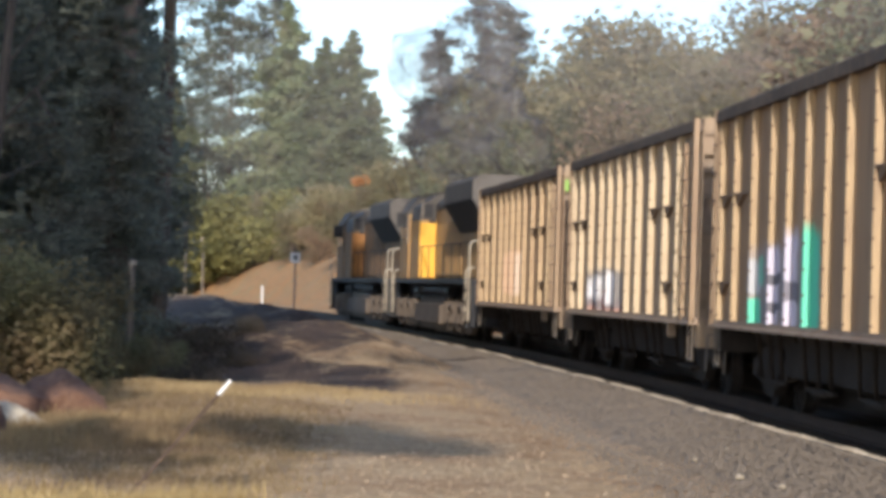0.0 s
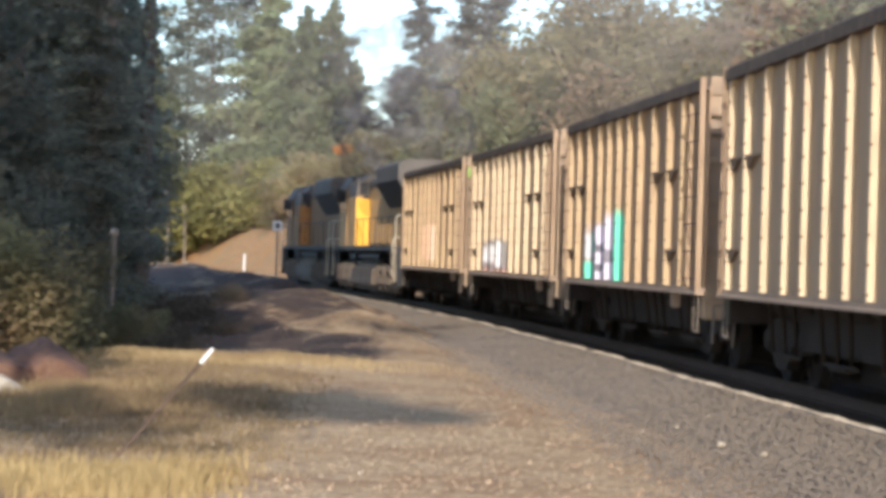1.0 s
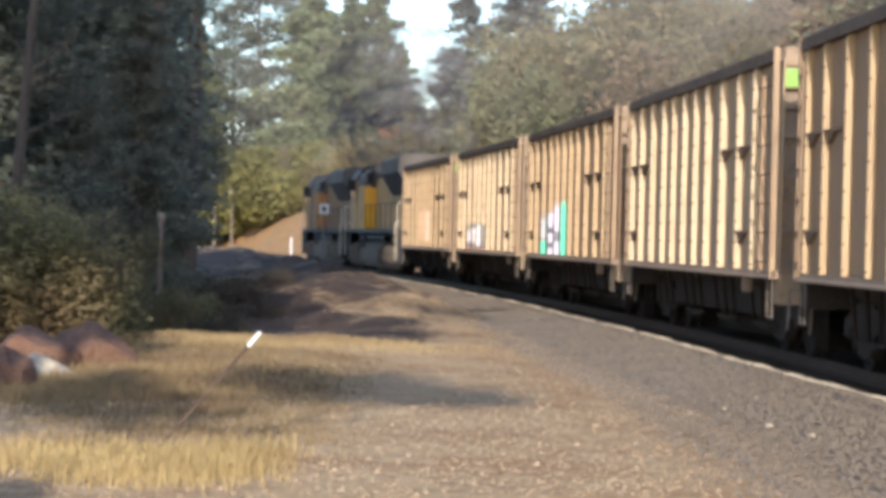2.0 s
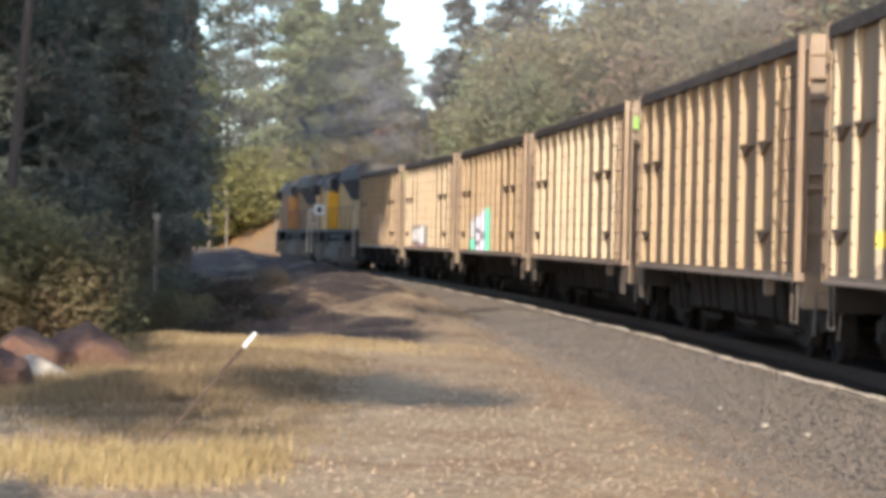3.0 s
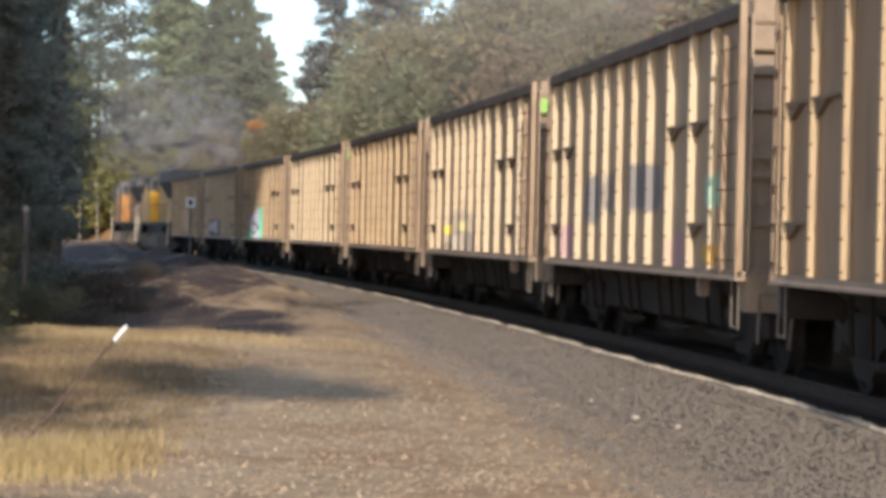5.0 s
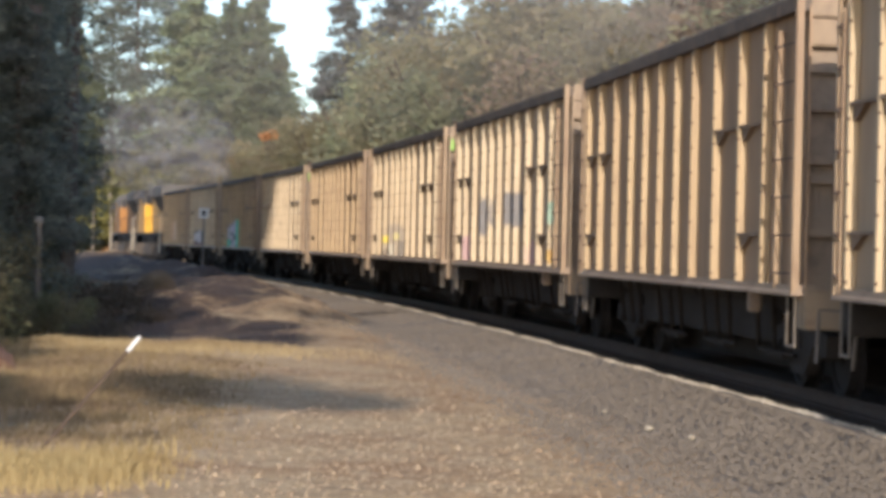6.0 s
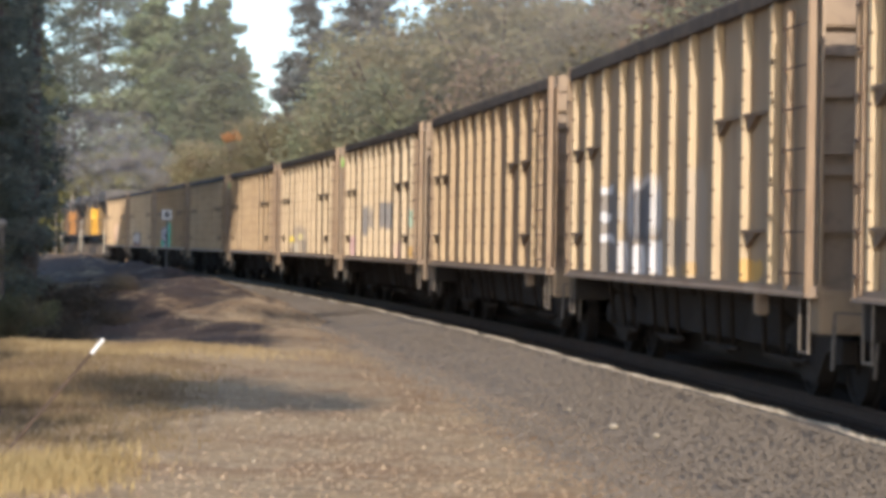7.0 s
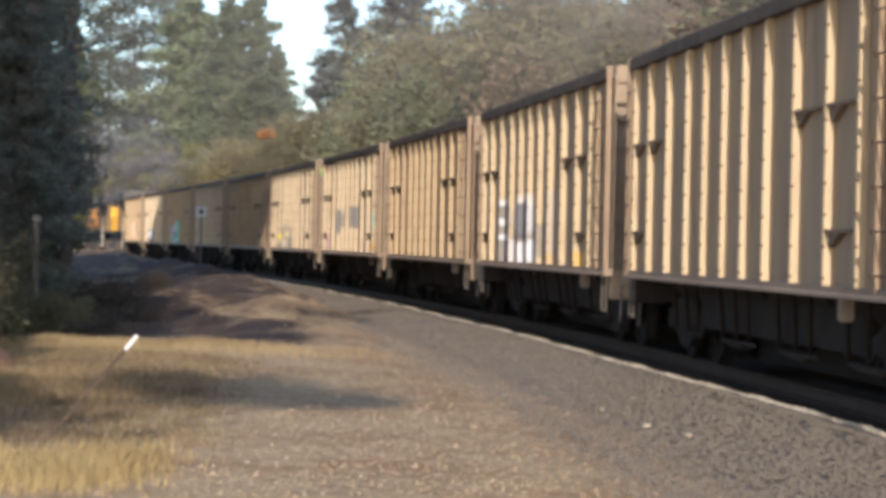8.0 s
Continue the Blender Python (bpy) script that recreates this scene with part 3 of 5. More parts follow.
def wheelset_mesh(r):
    bm = bmesh.new()
    w = [(-1.05, 0.07), (-0.86, 0.075), (-0.84, r * 0.3), (-0.82, r * 0.34), (-0.80, r * 0.84), (-0.83, r * 0.86), (-0.83, r), (-0.71, r * 1.01), (-0.69, r * 1.06), (-0.665, r * 1.05), (-0.66, r * 0.85), (-0.70, r * 0.8), (-0.70, r * 0.35), (-0.62, 0.1)]
    lathe_x(bm, w + [(-x, rr) for x, rr in w[::-1]])
    return finish(bm, "wheelset", M_WHEEL)


def u_step(bm, x, y0, y1, z0, z1, r=0.022):
    rod(bm, (x, y0, z1), (x, y0, z0), r, seg=6)
    rod(bm, (x, y1, z1), (x, y1, z0), r, seg=6)
    rod(bm, (x, y0 - r, z0), (x, y1 + r, z0), r, seg=6)


def build_car():
    car = thing("coal_car", "tan ribbed steel open hopper car on the rails", "freight car", "cars of the train")
    c0 = -LEN / 2
    # rib: deep web plate, tapered away at the head
    bm = bmesh.new()
    prism(bm, [(-1.5, 1.19), (-1.605, 1.19), (-1.605, 4.0), (-1.58, 4.05), (-1.5, 4.05)], 1, -0.045, 0.045)
    bmesh.ops.bevel(bm, geom=bm.edges[:], offset=0.006, segments=1, affect="EDGES")
    rib_l = finish(bm, "rib", M_RIB_TAN)
    bm = bmesh.new()
    prism(bm, [(1.5, 1.19), (1.605, 1.19), (1.605, 4.0), (1.58, 4.05), (1.5, 4.05)], 1, -0.045, 0.045)
    rib_r = finish(bm, "rib", M_RIB_TAN)
    bm = bmesh.new()
    for k in range(9):
        z = 1.27 + 0.31 * k
        box(bm, -1.616, -1.588, -0.053, -0.026, z - 0.014, z + 0.014)
    bolts = finish(bm, "rivet_strip", M_BOLT)
    for y in RIBS:
        piece("rib", rib_l, car, (0, c0 + y, 0))
        piece("rib", rib_r, car, (0, c0 + y, 0))
        tagged(piece("rivet_strip", bolts, car, (0, c0 + y, 0)), kind="stuff")
    # side sheets, one between each pair of ribs
    edges = (0.0,) + RIBS + (LEN,)
    for sx in (-1, 1):
        for a, b in zip(edges, edges[1:]):
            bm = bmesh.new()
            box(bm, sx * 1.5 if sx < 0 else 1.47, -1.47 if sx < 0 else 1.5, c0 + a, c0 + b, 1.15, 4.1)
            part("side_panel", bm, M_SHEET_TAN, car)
        bm = bmesh.new()
        prism(bm, [(sx * 1.36, 4.05), (sx * 1.62, 4.05), (sx * 1.62, 4.2), (sx * 1.6, 4.23), (sx * 1.36, 4.23)], 1, c0 + 0.02, -c0 - 0.02)
        part("top_chord", bm, M_CHORD, car, "dirty top rail, coloured dark for its shadowed side")
        bm = bmesh.new()
        prism(bm, [(sx * 1.38, 1.09), (sx * 1.64, 1.09), (sx * 1.64, 1.12), (sx * 1.6, 1.14), (sx * 1.6, 1.2), (sx * 1.38, 1.2)], 1, c0, -c0)
        part("side_sill", bm, M_SILL, car)
        for yy in (c0, -c0 - 0.1):
            bm = bmesh.new()
            box(bm, sx * 1.63 if sx < 0 else 1.55, -1.55 if sx < 0 else 1.63, yy, yy + 0.1, 1.12, 4.24, 0.012)
            part("corner_post", bm, M_POST, car, "rust-stained corner post")
        for ys, y1 in ((0.9, 0.1), (LEN - 0.22, LEN - 0.06)):
            bm = bmesh.new()
            box(bm, sx * 1.62 if sx < 0 else 1.54, -1.54 if sx < 0 else 1.62, c0 + ys - 0.03, c0 + ys + 0.03, 1.15, 3.9, 0.008)
            part("ladder_stile", bm, M_POST, car)
            for k in range(7):
                bm = bmesh.new()
                z = 1.32 + 0.4 * k
                rod(bm, (sx * 1.63, c0 + min(ys, y1) - 0.05, z), (sx * 1.63, c0 + max(ys, y1) + 0.05, z), 0.010, seg=6)
                box(bm, sx * 1.64 - 0.014, sx * 1.64 + 0.014, c0 + ys - 0.035, c0 + ys + 0.01, z - 0.022, z + 0.022)
                part("rung", bm, M_BOLT, car)
        # pressed brackets between ribs
        for y, z in ((14.04, 2.98), (12.86, 2.98), (4.29, 2.98), (2.89, 2.98), (14.04, 1.75), (2.89, 1.75)):
            run = 0.5 * (y - RIBS[RIBS.index(y) - 1])
            bm = bmesh.new()
            prism(bm, [(sx * 1.5, c0 + y - 1.6 * run), (sx * 1.56, c0 + y - 1.5 * run), (sx * 1.6, c0 + y - 0.046), (sx * 1.5, c0 + y - 0.046)], 2, z - 0.035, z)
            prism(bm, [(c0 + y - 0.046, z - 0.035), (c0 + y - 0.5, z - 0.035), (c0 + y - 0.14, z - 0.17), (c0 + y - 0.046, z - 0.18)], 0, sx * 1.5, sx * 1.56)
            part("bracket", bm, M_BRACKET, car, "dark brown pressed steel shelf bracket")
        for yy in (c0 + 0.12, -c0 - 0.5):
            bm = bmesh.new()
            u_step(bm, sx * 1.56, yy, yy + 0.34, 0.56, 1.1, 0.015)
            part("stirrup_step", bm, M_STEP, car, "pale worn steel stirrup step")
        bm = bmesh.new()
        box(bm, sx * 1.5 - 0.07, sx * 1.5 + 0.07, c0 + 2.22, c0 + 2.38, 0.86, 1.1, 0.02)
        part("door_gear_box", bm, M_SILL, car)
    # ends
    for e in (-1, 1):
        yo = e * (LEN / 2)
        bm = bmesh.new()
        box(bm, -1.5, 1.5, min(yo - e * 0.2, yo - e * 0.16), max(yo - e * 0.2, yo - e * 0.16), 1.1, 4.1)
        part("end_sheet", bm, M_END_SHEET, car)
        for z in (1.75, 2.3, 2.5, 3.05, 3.45):
            bm = bmesh.new()
            box(bm, -1.5, 1.5, min(yo - e * 0.16, yo - e * 0.08), max(yo - e * 0.16, yo - e * 0.08), z - 0.045, z + 0.045, 0.01)
            part("end_stiffener", bm, M_END_SHEET, car)
        bm = bmesh.new()
        box(bm, -1.5, 1.5, min(yo, yo - e * 0.4), max(yo, yo - e * 0.4), 3.98, 4.25, 0.02)
        box(bm, -1.5, 1.5, min(yo - e * 0.03, yo - e * 0.4), max(yo - e * 0.03, yo - e * 0.4), 3.68, 3.97, 0.02)
        part("end_cap", bm, M_END, car)
        bm = bmesh.new()
        box(bm, -1.5, 1.5, min(yo - e * 0.3, yo + e * 0.06), max(yo - e * 0.3, yo + e * 0.06), 0.74, 1.16, 0.02)
        # leading sill takes the dark steel colour because it lies in shade
        part("end_sill", bm, M_END if e < 0 else M_STEEL, car)
        bm = bmesh.new()
        box(bm, -0.7, 0.7, min(yo, yo + e * 0.1), max(yo, yo + e * 0.1), 1.2, 1.62, 0.02)
        box(bm, -0.16, 0.16, min(yo, yo + e * 0.6), max(yo, yo + e * 0.6), 0.72, 1.0, 0.03)
        box(bm, -0.2, 0.12, min(yo + e * 0.56, yo + e * 0.88), max(yo + e * 0.56, yo + e * 0.88), 0.66, 1.04, 0.06)
        part("coupler", bm, M_STEEL, car)
        bm = bmesh.new()
        pts = [(-0.45, yo, 0.75), (-0.5, yo + e * 0.3, 0.55), (-0.45, yo + e * 0.6, 0.3), (-0.3, yo + e * 0.84, 0.24)]
        for p, q in zip(pts, pts[1:]):
            rod(bm, p, q, 0.03, seg=7)
        part("air_hose", bm, M_TANK, car)
        bm = bmesh.new()
        rod(bm, (-1.35, yo + e * 0.05, 0.95), (1.35, yo + e * 0.05, 0.85), 0.018, seg=6)
        rod(bm, (-1.35, yo + e * 0.05, 0.95), (-1.38, yo + e * 0.1, 0.4), 0.02, seg=6)
        part("uncoupling_lever", bm, M_STEP, car)
    # hoppers and underframe
    for k in range(4):
        yc = -4.6 + 3.07 * k
        bm = bmesh.new()
        top = [bm.verts.new((x, y, 1.14)) for x, y in ((-1.3, yc - 1.5), (1.3, yc - 1.5), (1.3, yc + 1.5), (-1.3, yc + 1.5))]
        low = [bm.verts.new((x, y, 0.36)) for x, y in ((-0.5, yc - 0.5), (0.5, yc - 0.5), (0.5, yc + 0.5), (-0.5, yc + 0.5))]
        bm.faces.new(low)
        bm.faces.new(top[::-1])
        for i in range(4):
            bm.faces.new((top[i], top[(i + 1) % 4], low[(i + 1) % 4], low[i]))
        bmesh.ops.recalc_face_normals(bm, faces=bm.faces[:])
        part("hopper", bm, M_STEEL, car)
        for a, b in ((-1.44, -0.55), (-0.7, 0.15), (0.1, 0.95)):
            bm = bmesh.new()
            rod(bm, (-1.38, yc + a, 1.12), (-1.14, yc + b, 0.42), 0.03, seg=6)
            part("hopper_brace", bm, M_BRACE, car)
        bm = bmesh.new()
        box(bm, -1.2, -1.08, yc - 0.45, yc + 0.45, 0.34, 0.42, 0.02)
        rod(bm, (-1.16, yc - 0.9, 0.4), (-1.16, yc + 0.9, 0.4), 0.025, seg=6)
        part("hopper_door_gear", bm, M_BRACE, car)
    # low and bay boxes are added fillers that darken the gaps underneath
    for nm, x0, x1, y0, y1, z0, z1 in (("center_sill", -0.5, 0.5, c0 + 0.1, -c0 - 0.1, 0.75, 1.1), ("draft_pan", -0.3, 0.3, c0 + 0.7, -c0 - 0.7, 0.1, 0.8), ("bay_wall", -1.1, 1.1, c0 + 3.1, -c0 - 3.1, 0.5, 1.15), ("floor_sheet", -1.38, 1.38, c0 + 0.4, -c0 - 0.4, 1.16, 1.28)):
        bm = bmesh.new()
        box(bm, x0, x1, y0, y1, z0, z1)
        part(nm, bm, M_STEEL, car)
    # trucks
    ws = wheelset_mesh(0.457)
    bm = bmesh.new()
    out = [(-1.25, 0.42), (-1.25, 0.66), (-0.95, 0.7), (-0.45, 0.86), (0.45, 0.86), (0.95, 0.7), (1.25, 0.66), (1.25, 0.42), (1.0, 0.42), (0.9, 0.56), (0.62, 0.5), (0.3, 0.2), (-0.3, 0.2), (-0.62, 0.5), (-0.9, 0.56), (-1.0, 0.42)]
    prism(bm, out, 0, -0.08, 0.08)
    frame_me = finish(bm, "side_frame", M_STEEL)
    bm = bmesh.new()
    box(bm, -1.1, 1.1, -0.2, 0.2, 0.45, 0.72, 0.03)
    for yy in (-0.12, 0, 0.12):
        for xx in (-0.98, 0.98):
            rod(bm, (xx, yy, 0.24), (xx, yy, 0.48), 0.055, seg=8)
    bol_me = finish(bm, "bolster", M_STEEL)
    for yt in (c0 + 1.9, -c0 - 1.9):
        tr = piece("truck", bol_me, car, (0, yt, 0))
        for xx in (-1.0, 1.0):
            piece("side_frame", frame_me, tr, (xx, 0, 0))
        for yy in (-0.89, 0.89):
            piece("wheelset", ws, tr, (0, yy, 0.457))
    return car


def graffiti(name, base_mat, car, blobs):
    """The car's paint with sprayed patches: each blob is y0, y1, z0, z1, colour, in the car's own space."""
    m = base_mat.copy()
    m.name = name
    n, l = m.node_tree.nodes, m.node_tree.links
    b = n["Principled BSDF"]
    cur = b.inputs["Base Color"].links[0].from_socket
    tc = n.new("ShaderNodeTexCoord")
    tc.object = car
    wob = n.new("ShaderNodeTexNoise")
    wob.inputs["Scale"].default_value, wob.inputs["Detail"].default_value = 2.6, 4
    l.new(tc.outputs["Object"], wob.inputs["Vector"])
    mad = n.new("ShaderNodeVectorMath")
    mad.operation = "MULTIPLY_ADD"
    l.new(wob.outputs["Color"], mad.inputs[0])
    mad.inputs[1].default_value = (0, 0.34, 0.28)
    l.new(tc.outputs["Object"], mad.inputs[2])
    sep = n.new("ShaderNodeSeparateXYZ")
    l.new(mad.outputs[0], sep.inputs[0])

    def math_node(op, a, v):
        k = n.new("ShaderNodeMath")
        k.operation = op
        for i, q in enumerate((a, v)):
            if isinstance(q, bpy.types.NodeSocket):
                l.new(q, k.inputs[i])
            else:
                k.inputs[i].default_value = q
        return k.outputs[0]
    for y0, y1, z0, z1, colr, op in blobs:
        # soft-edged rounded patch
        dy = math_node("DIVIDE", math_node("ABSOLUTE", math_node("SUBTRACT", sep.outputs[1], (y0 + y1) / 2 + 0.17), 0), abs(y1 - y0) / 2)
        dz = math_node("DIVIDE", math_node("ABSOLUTE", math_node("SUBTRACT", sep.outputs[2], (z0 + z1) / 2 + 0.14), 0), (z1 - z0) / 2)
        d = math_node("POWER", math_node("ADD", math_node("POWER", dy, 5.0), math_node("POWER", dz, 5.0)), 0.2)
        r = n.new("ShaderNodeMapRange")
        r.inputs[1].default_value, r.inputs[2].default_value, r.inputs[3].default_value, r.inputs[4].default_value = 0.85, 1.08, op, 0.0
        l.new(d, r.inputs[0])
        cur = mixrgb(n, l, r.outputs[0], cur, colr)
    l.new(cur, b.inputs["Base Color"])
    return m


def repaint(car, swaps):
    """Give a car's parts other paint, the shapes staying shared."""
    for o in car.children_recursive:
        for slot in o.material_slots:
            if slot.material in swaps:
                keep = swaps[slot.material]
                slot.link = "OBJECT"
                slot.material = keep


W_, K_, TEAL = (0.68, 0.66, 0.66), (0.05, 0.05, 0.06), (0.12, 0.62, 0.42)
GREY, PURP, YEL, RED, LILAC = (0.14, 0.14, 0.15), (0.4, 0.22, 0.27), (0.75, 0.58, 0.08), (0.38, 0.1, 0.08), (0.58, 0.54, 0.63)
h_ = LEN / 2
H0 = h_ + 0.0
TAGS = {
    1: [(H0 - 8.6, H0 - 5.0, 1.4, 2.5, (0.62, 0.4, 0.27), 0.5), (H0 - 8.2, H0 - 7.2, 1.4, 2.4, (0.62, 0.5, 0.38), 0.7)],
    2: [(H0 - 7.4, H0 - 2.6, 1.0, 1.45, RED, 0.6), (H0 - 7.2, H0 - 2.4, 1.2, 2.0, GREY, 0.85), (H0 - 6.4, H0 - 5.2, 1.3, 1.95, W_, 0.85), (H0 - 4.4, H0 - 2.9, 1.35, 1.9, W_, 0.85), (H0 - 5.0, H0 - 4.4, 1.1, 1.6, RED, 0.8)],
    3: [(H0 - 7.0, H0 - 2.5, 1.05, 2.25, (0.3, 0.28, 0.29), 0.6), (H0 - 4.6, H0 - 4.0, 1.1, 2.2, LILAC, 0.92), (H0 - 5.75, H0 - 5.05, 1.1, 2.42, LILAC, 0.92), (H0 - 3.3, H0 - 2.6, 1.55, 2.05, (0.5, 0.52, 0.55), 0.7),
        (H0 - 4.7, H0 - 3.9, 1.72, 1.85, K_, 0.85), (H0 - 4.8, H0 - 4.0, 1.35, 1.47, K_, 0.85), (H0 - 5.9, H0 - 5.0, 1.5, 1.75, K_, 0.7), (H0 - 5.3, H0 - 4.6, 1.2, 2.0, (0.2, 0.2, 0.21), 0.6), (H0 - 3.9, H0 - 3.3, 1.15, 2.1, (0.24, 0.23, 0.24), 0.6),
        (H0 - 7.1, H0 - 6.25, 1.05, 2.4, TEAL, 0.92), (H0 - 3.3, H0 - 2.6, 1.05, 1.5, TEAL, 0.92), (H0 - 3.5, H0 - 3.1, 1.7, 2.1, TEAL, 0.6)],
    6: [(H0 - 7.0, H0 - 2.9, 1.1, 2.05, GREY, 0.42), (H0 - 3.7, H0 - 2.9, 1.5, 1.75, YEL, 0.95), (H0 - 5.6, H0 - 4.5, 1.62, 1.8, (0.7, 0.6, 0.22), 0.6), (H0 - 6.8, H0 - 5.9, 1.15, 1.6, K_, 0.5), (H0 - 4.6, H0 - 3.9, 1.1, 1.5, (0.5, 0.45, 0.35), 0.6), (H0 - 5.4, H0 - 4.6, 1.85, 2.05, K_, 0.55), (H0 - 3.4, H0 - 2.8, 1.1, 1.35, K_, 0.5)],
    7: [(H0 - 4.6, H0 - 3.3, 1.75, 2.5, GREY, 0.85), (H0 - 6.2, H0 - 5.4, 1.9, 2.5, GREY, 0.75), (H0 - 9.4, H0 - 7.4, 1.9, 2.55, GREY, 0.85), (H0 - 2.6, H0 - 1.5, 1.2, 1.75, PURP, 0.6), (H0 - 11.4, H0 - 10.2, 1.15, 1.65, PURP, 0.5), (H0 - 13.2, H0 - 12.1, 1.9, 2.3, (0.3, 0.5, 0.38), 0.7), (H0 - 13.2, H0 - 12.0, 1.25, 1.5, (0.6, 0.33, 0.05), 0.7)],
    9: [(H0 - 4.0, H0 - 2.65, 1.1, 2.42, GREY, 0.72), (H0 - 3.35, H0 - 2.6, 2.28, 2.42, W_, 0.8), (H0 - 3.3, H0 - 2.7, 1.93, 2.03, W_, 0.75), (H0 - 3.5, H0 - 2.6, 1.6, 1.72, W_, 0.8),
        (H0 - 6.9, H0 - 4.3, 1.12, 2.3, GREY, 0.6), (H0 - 6.75, H0 - 4.4, 1.7, 2.46, W_, 0.6), (H0 - 6.35, H0 - 4.75, 1.62, 2.36, K_, 0.8), (H0 - 5.3, H0 - 4.8, 1.72, 1.82, W_, 0.8),
        (H0 - 4.6, H0 - 4.15, 1.12, 1.62, W_, 0.6), (H0 - 5.7, H0 - 5.25, 1.15, 1.58, W_, 0.75), (H0 - 6.85, H0 - 6.45, 1.2, 1.65, W_, 0.8), (H0 - 8.0, H0 - 7.1, 1.3, 1.9, GREY, 0.55), (H0 - 9.4, H0 - 8.5, 1.2, 2.5, (0.36, 0.32, 0.29), 0.4), (H0 - 12.2, H0 - 11.2, 1.2, 1.4, (0.6, 0.36, 0.08), 0.7), (H0 - 9.0, H0 - 8.1, 1.2, 1.38, (0.55, 0.33, 0.08), 0.5)],
}
first = build_car()
CARS = {1: first}
for k in range(2, 13):
    CARS[k] = copy_thing(first, pose(0, 0, 0))
LIGHT, PALE = (2, 4, 6, 7), (9, 10, 11)
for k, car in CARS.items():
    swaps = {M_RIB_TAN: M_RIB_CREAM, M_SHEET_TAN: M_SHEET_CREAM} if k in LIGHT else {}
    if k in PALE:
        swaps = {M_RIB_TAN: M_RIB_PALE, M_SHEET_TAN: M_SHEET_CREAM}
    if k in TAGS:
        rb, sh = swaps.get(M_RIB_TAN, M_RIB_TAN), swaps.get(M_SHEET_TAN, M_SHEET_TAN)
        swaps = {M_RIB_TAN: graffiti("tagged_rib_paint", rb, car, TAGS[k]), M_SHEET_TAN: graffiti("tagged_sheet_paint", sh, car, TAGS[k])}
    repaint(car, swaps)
    if k in TAGS:
        tagged(car, "cream ribbed hopper car with spray-painted graffiti" if k in LIGHT else "tan ribbed hopper car with spray-painted graffiti")
    elif k in LIGHT:
        tagged(car, "cream ribbed steel open hopper car on the rails")
for k in (1, 4, 6):
    bm = bmesh.new()
    box(bm, -1.48, -0.7, -h_ + 0.016, -h_ + 0.03, 3.7, 3.95)
    part("painted_patch", bm, M_GREEN, CARS[k], "lime green paint patch")


# ---------- locomotives ----------
LOCO = 21.9


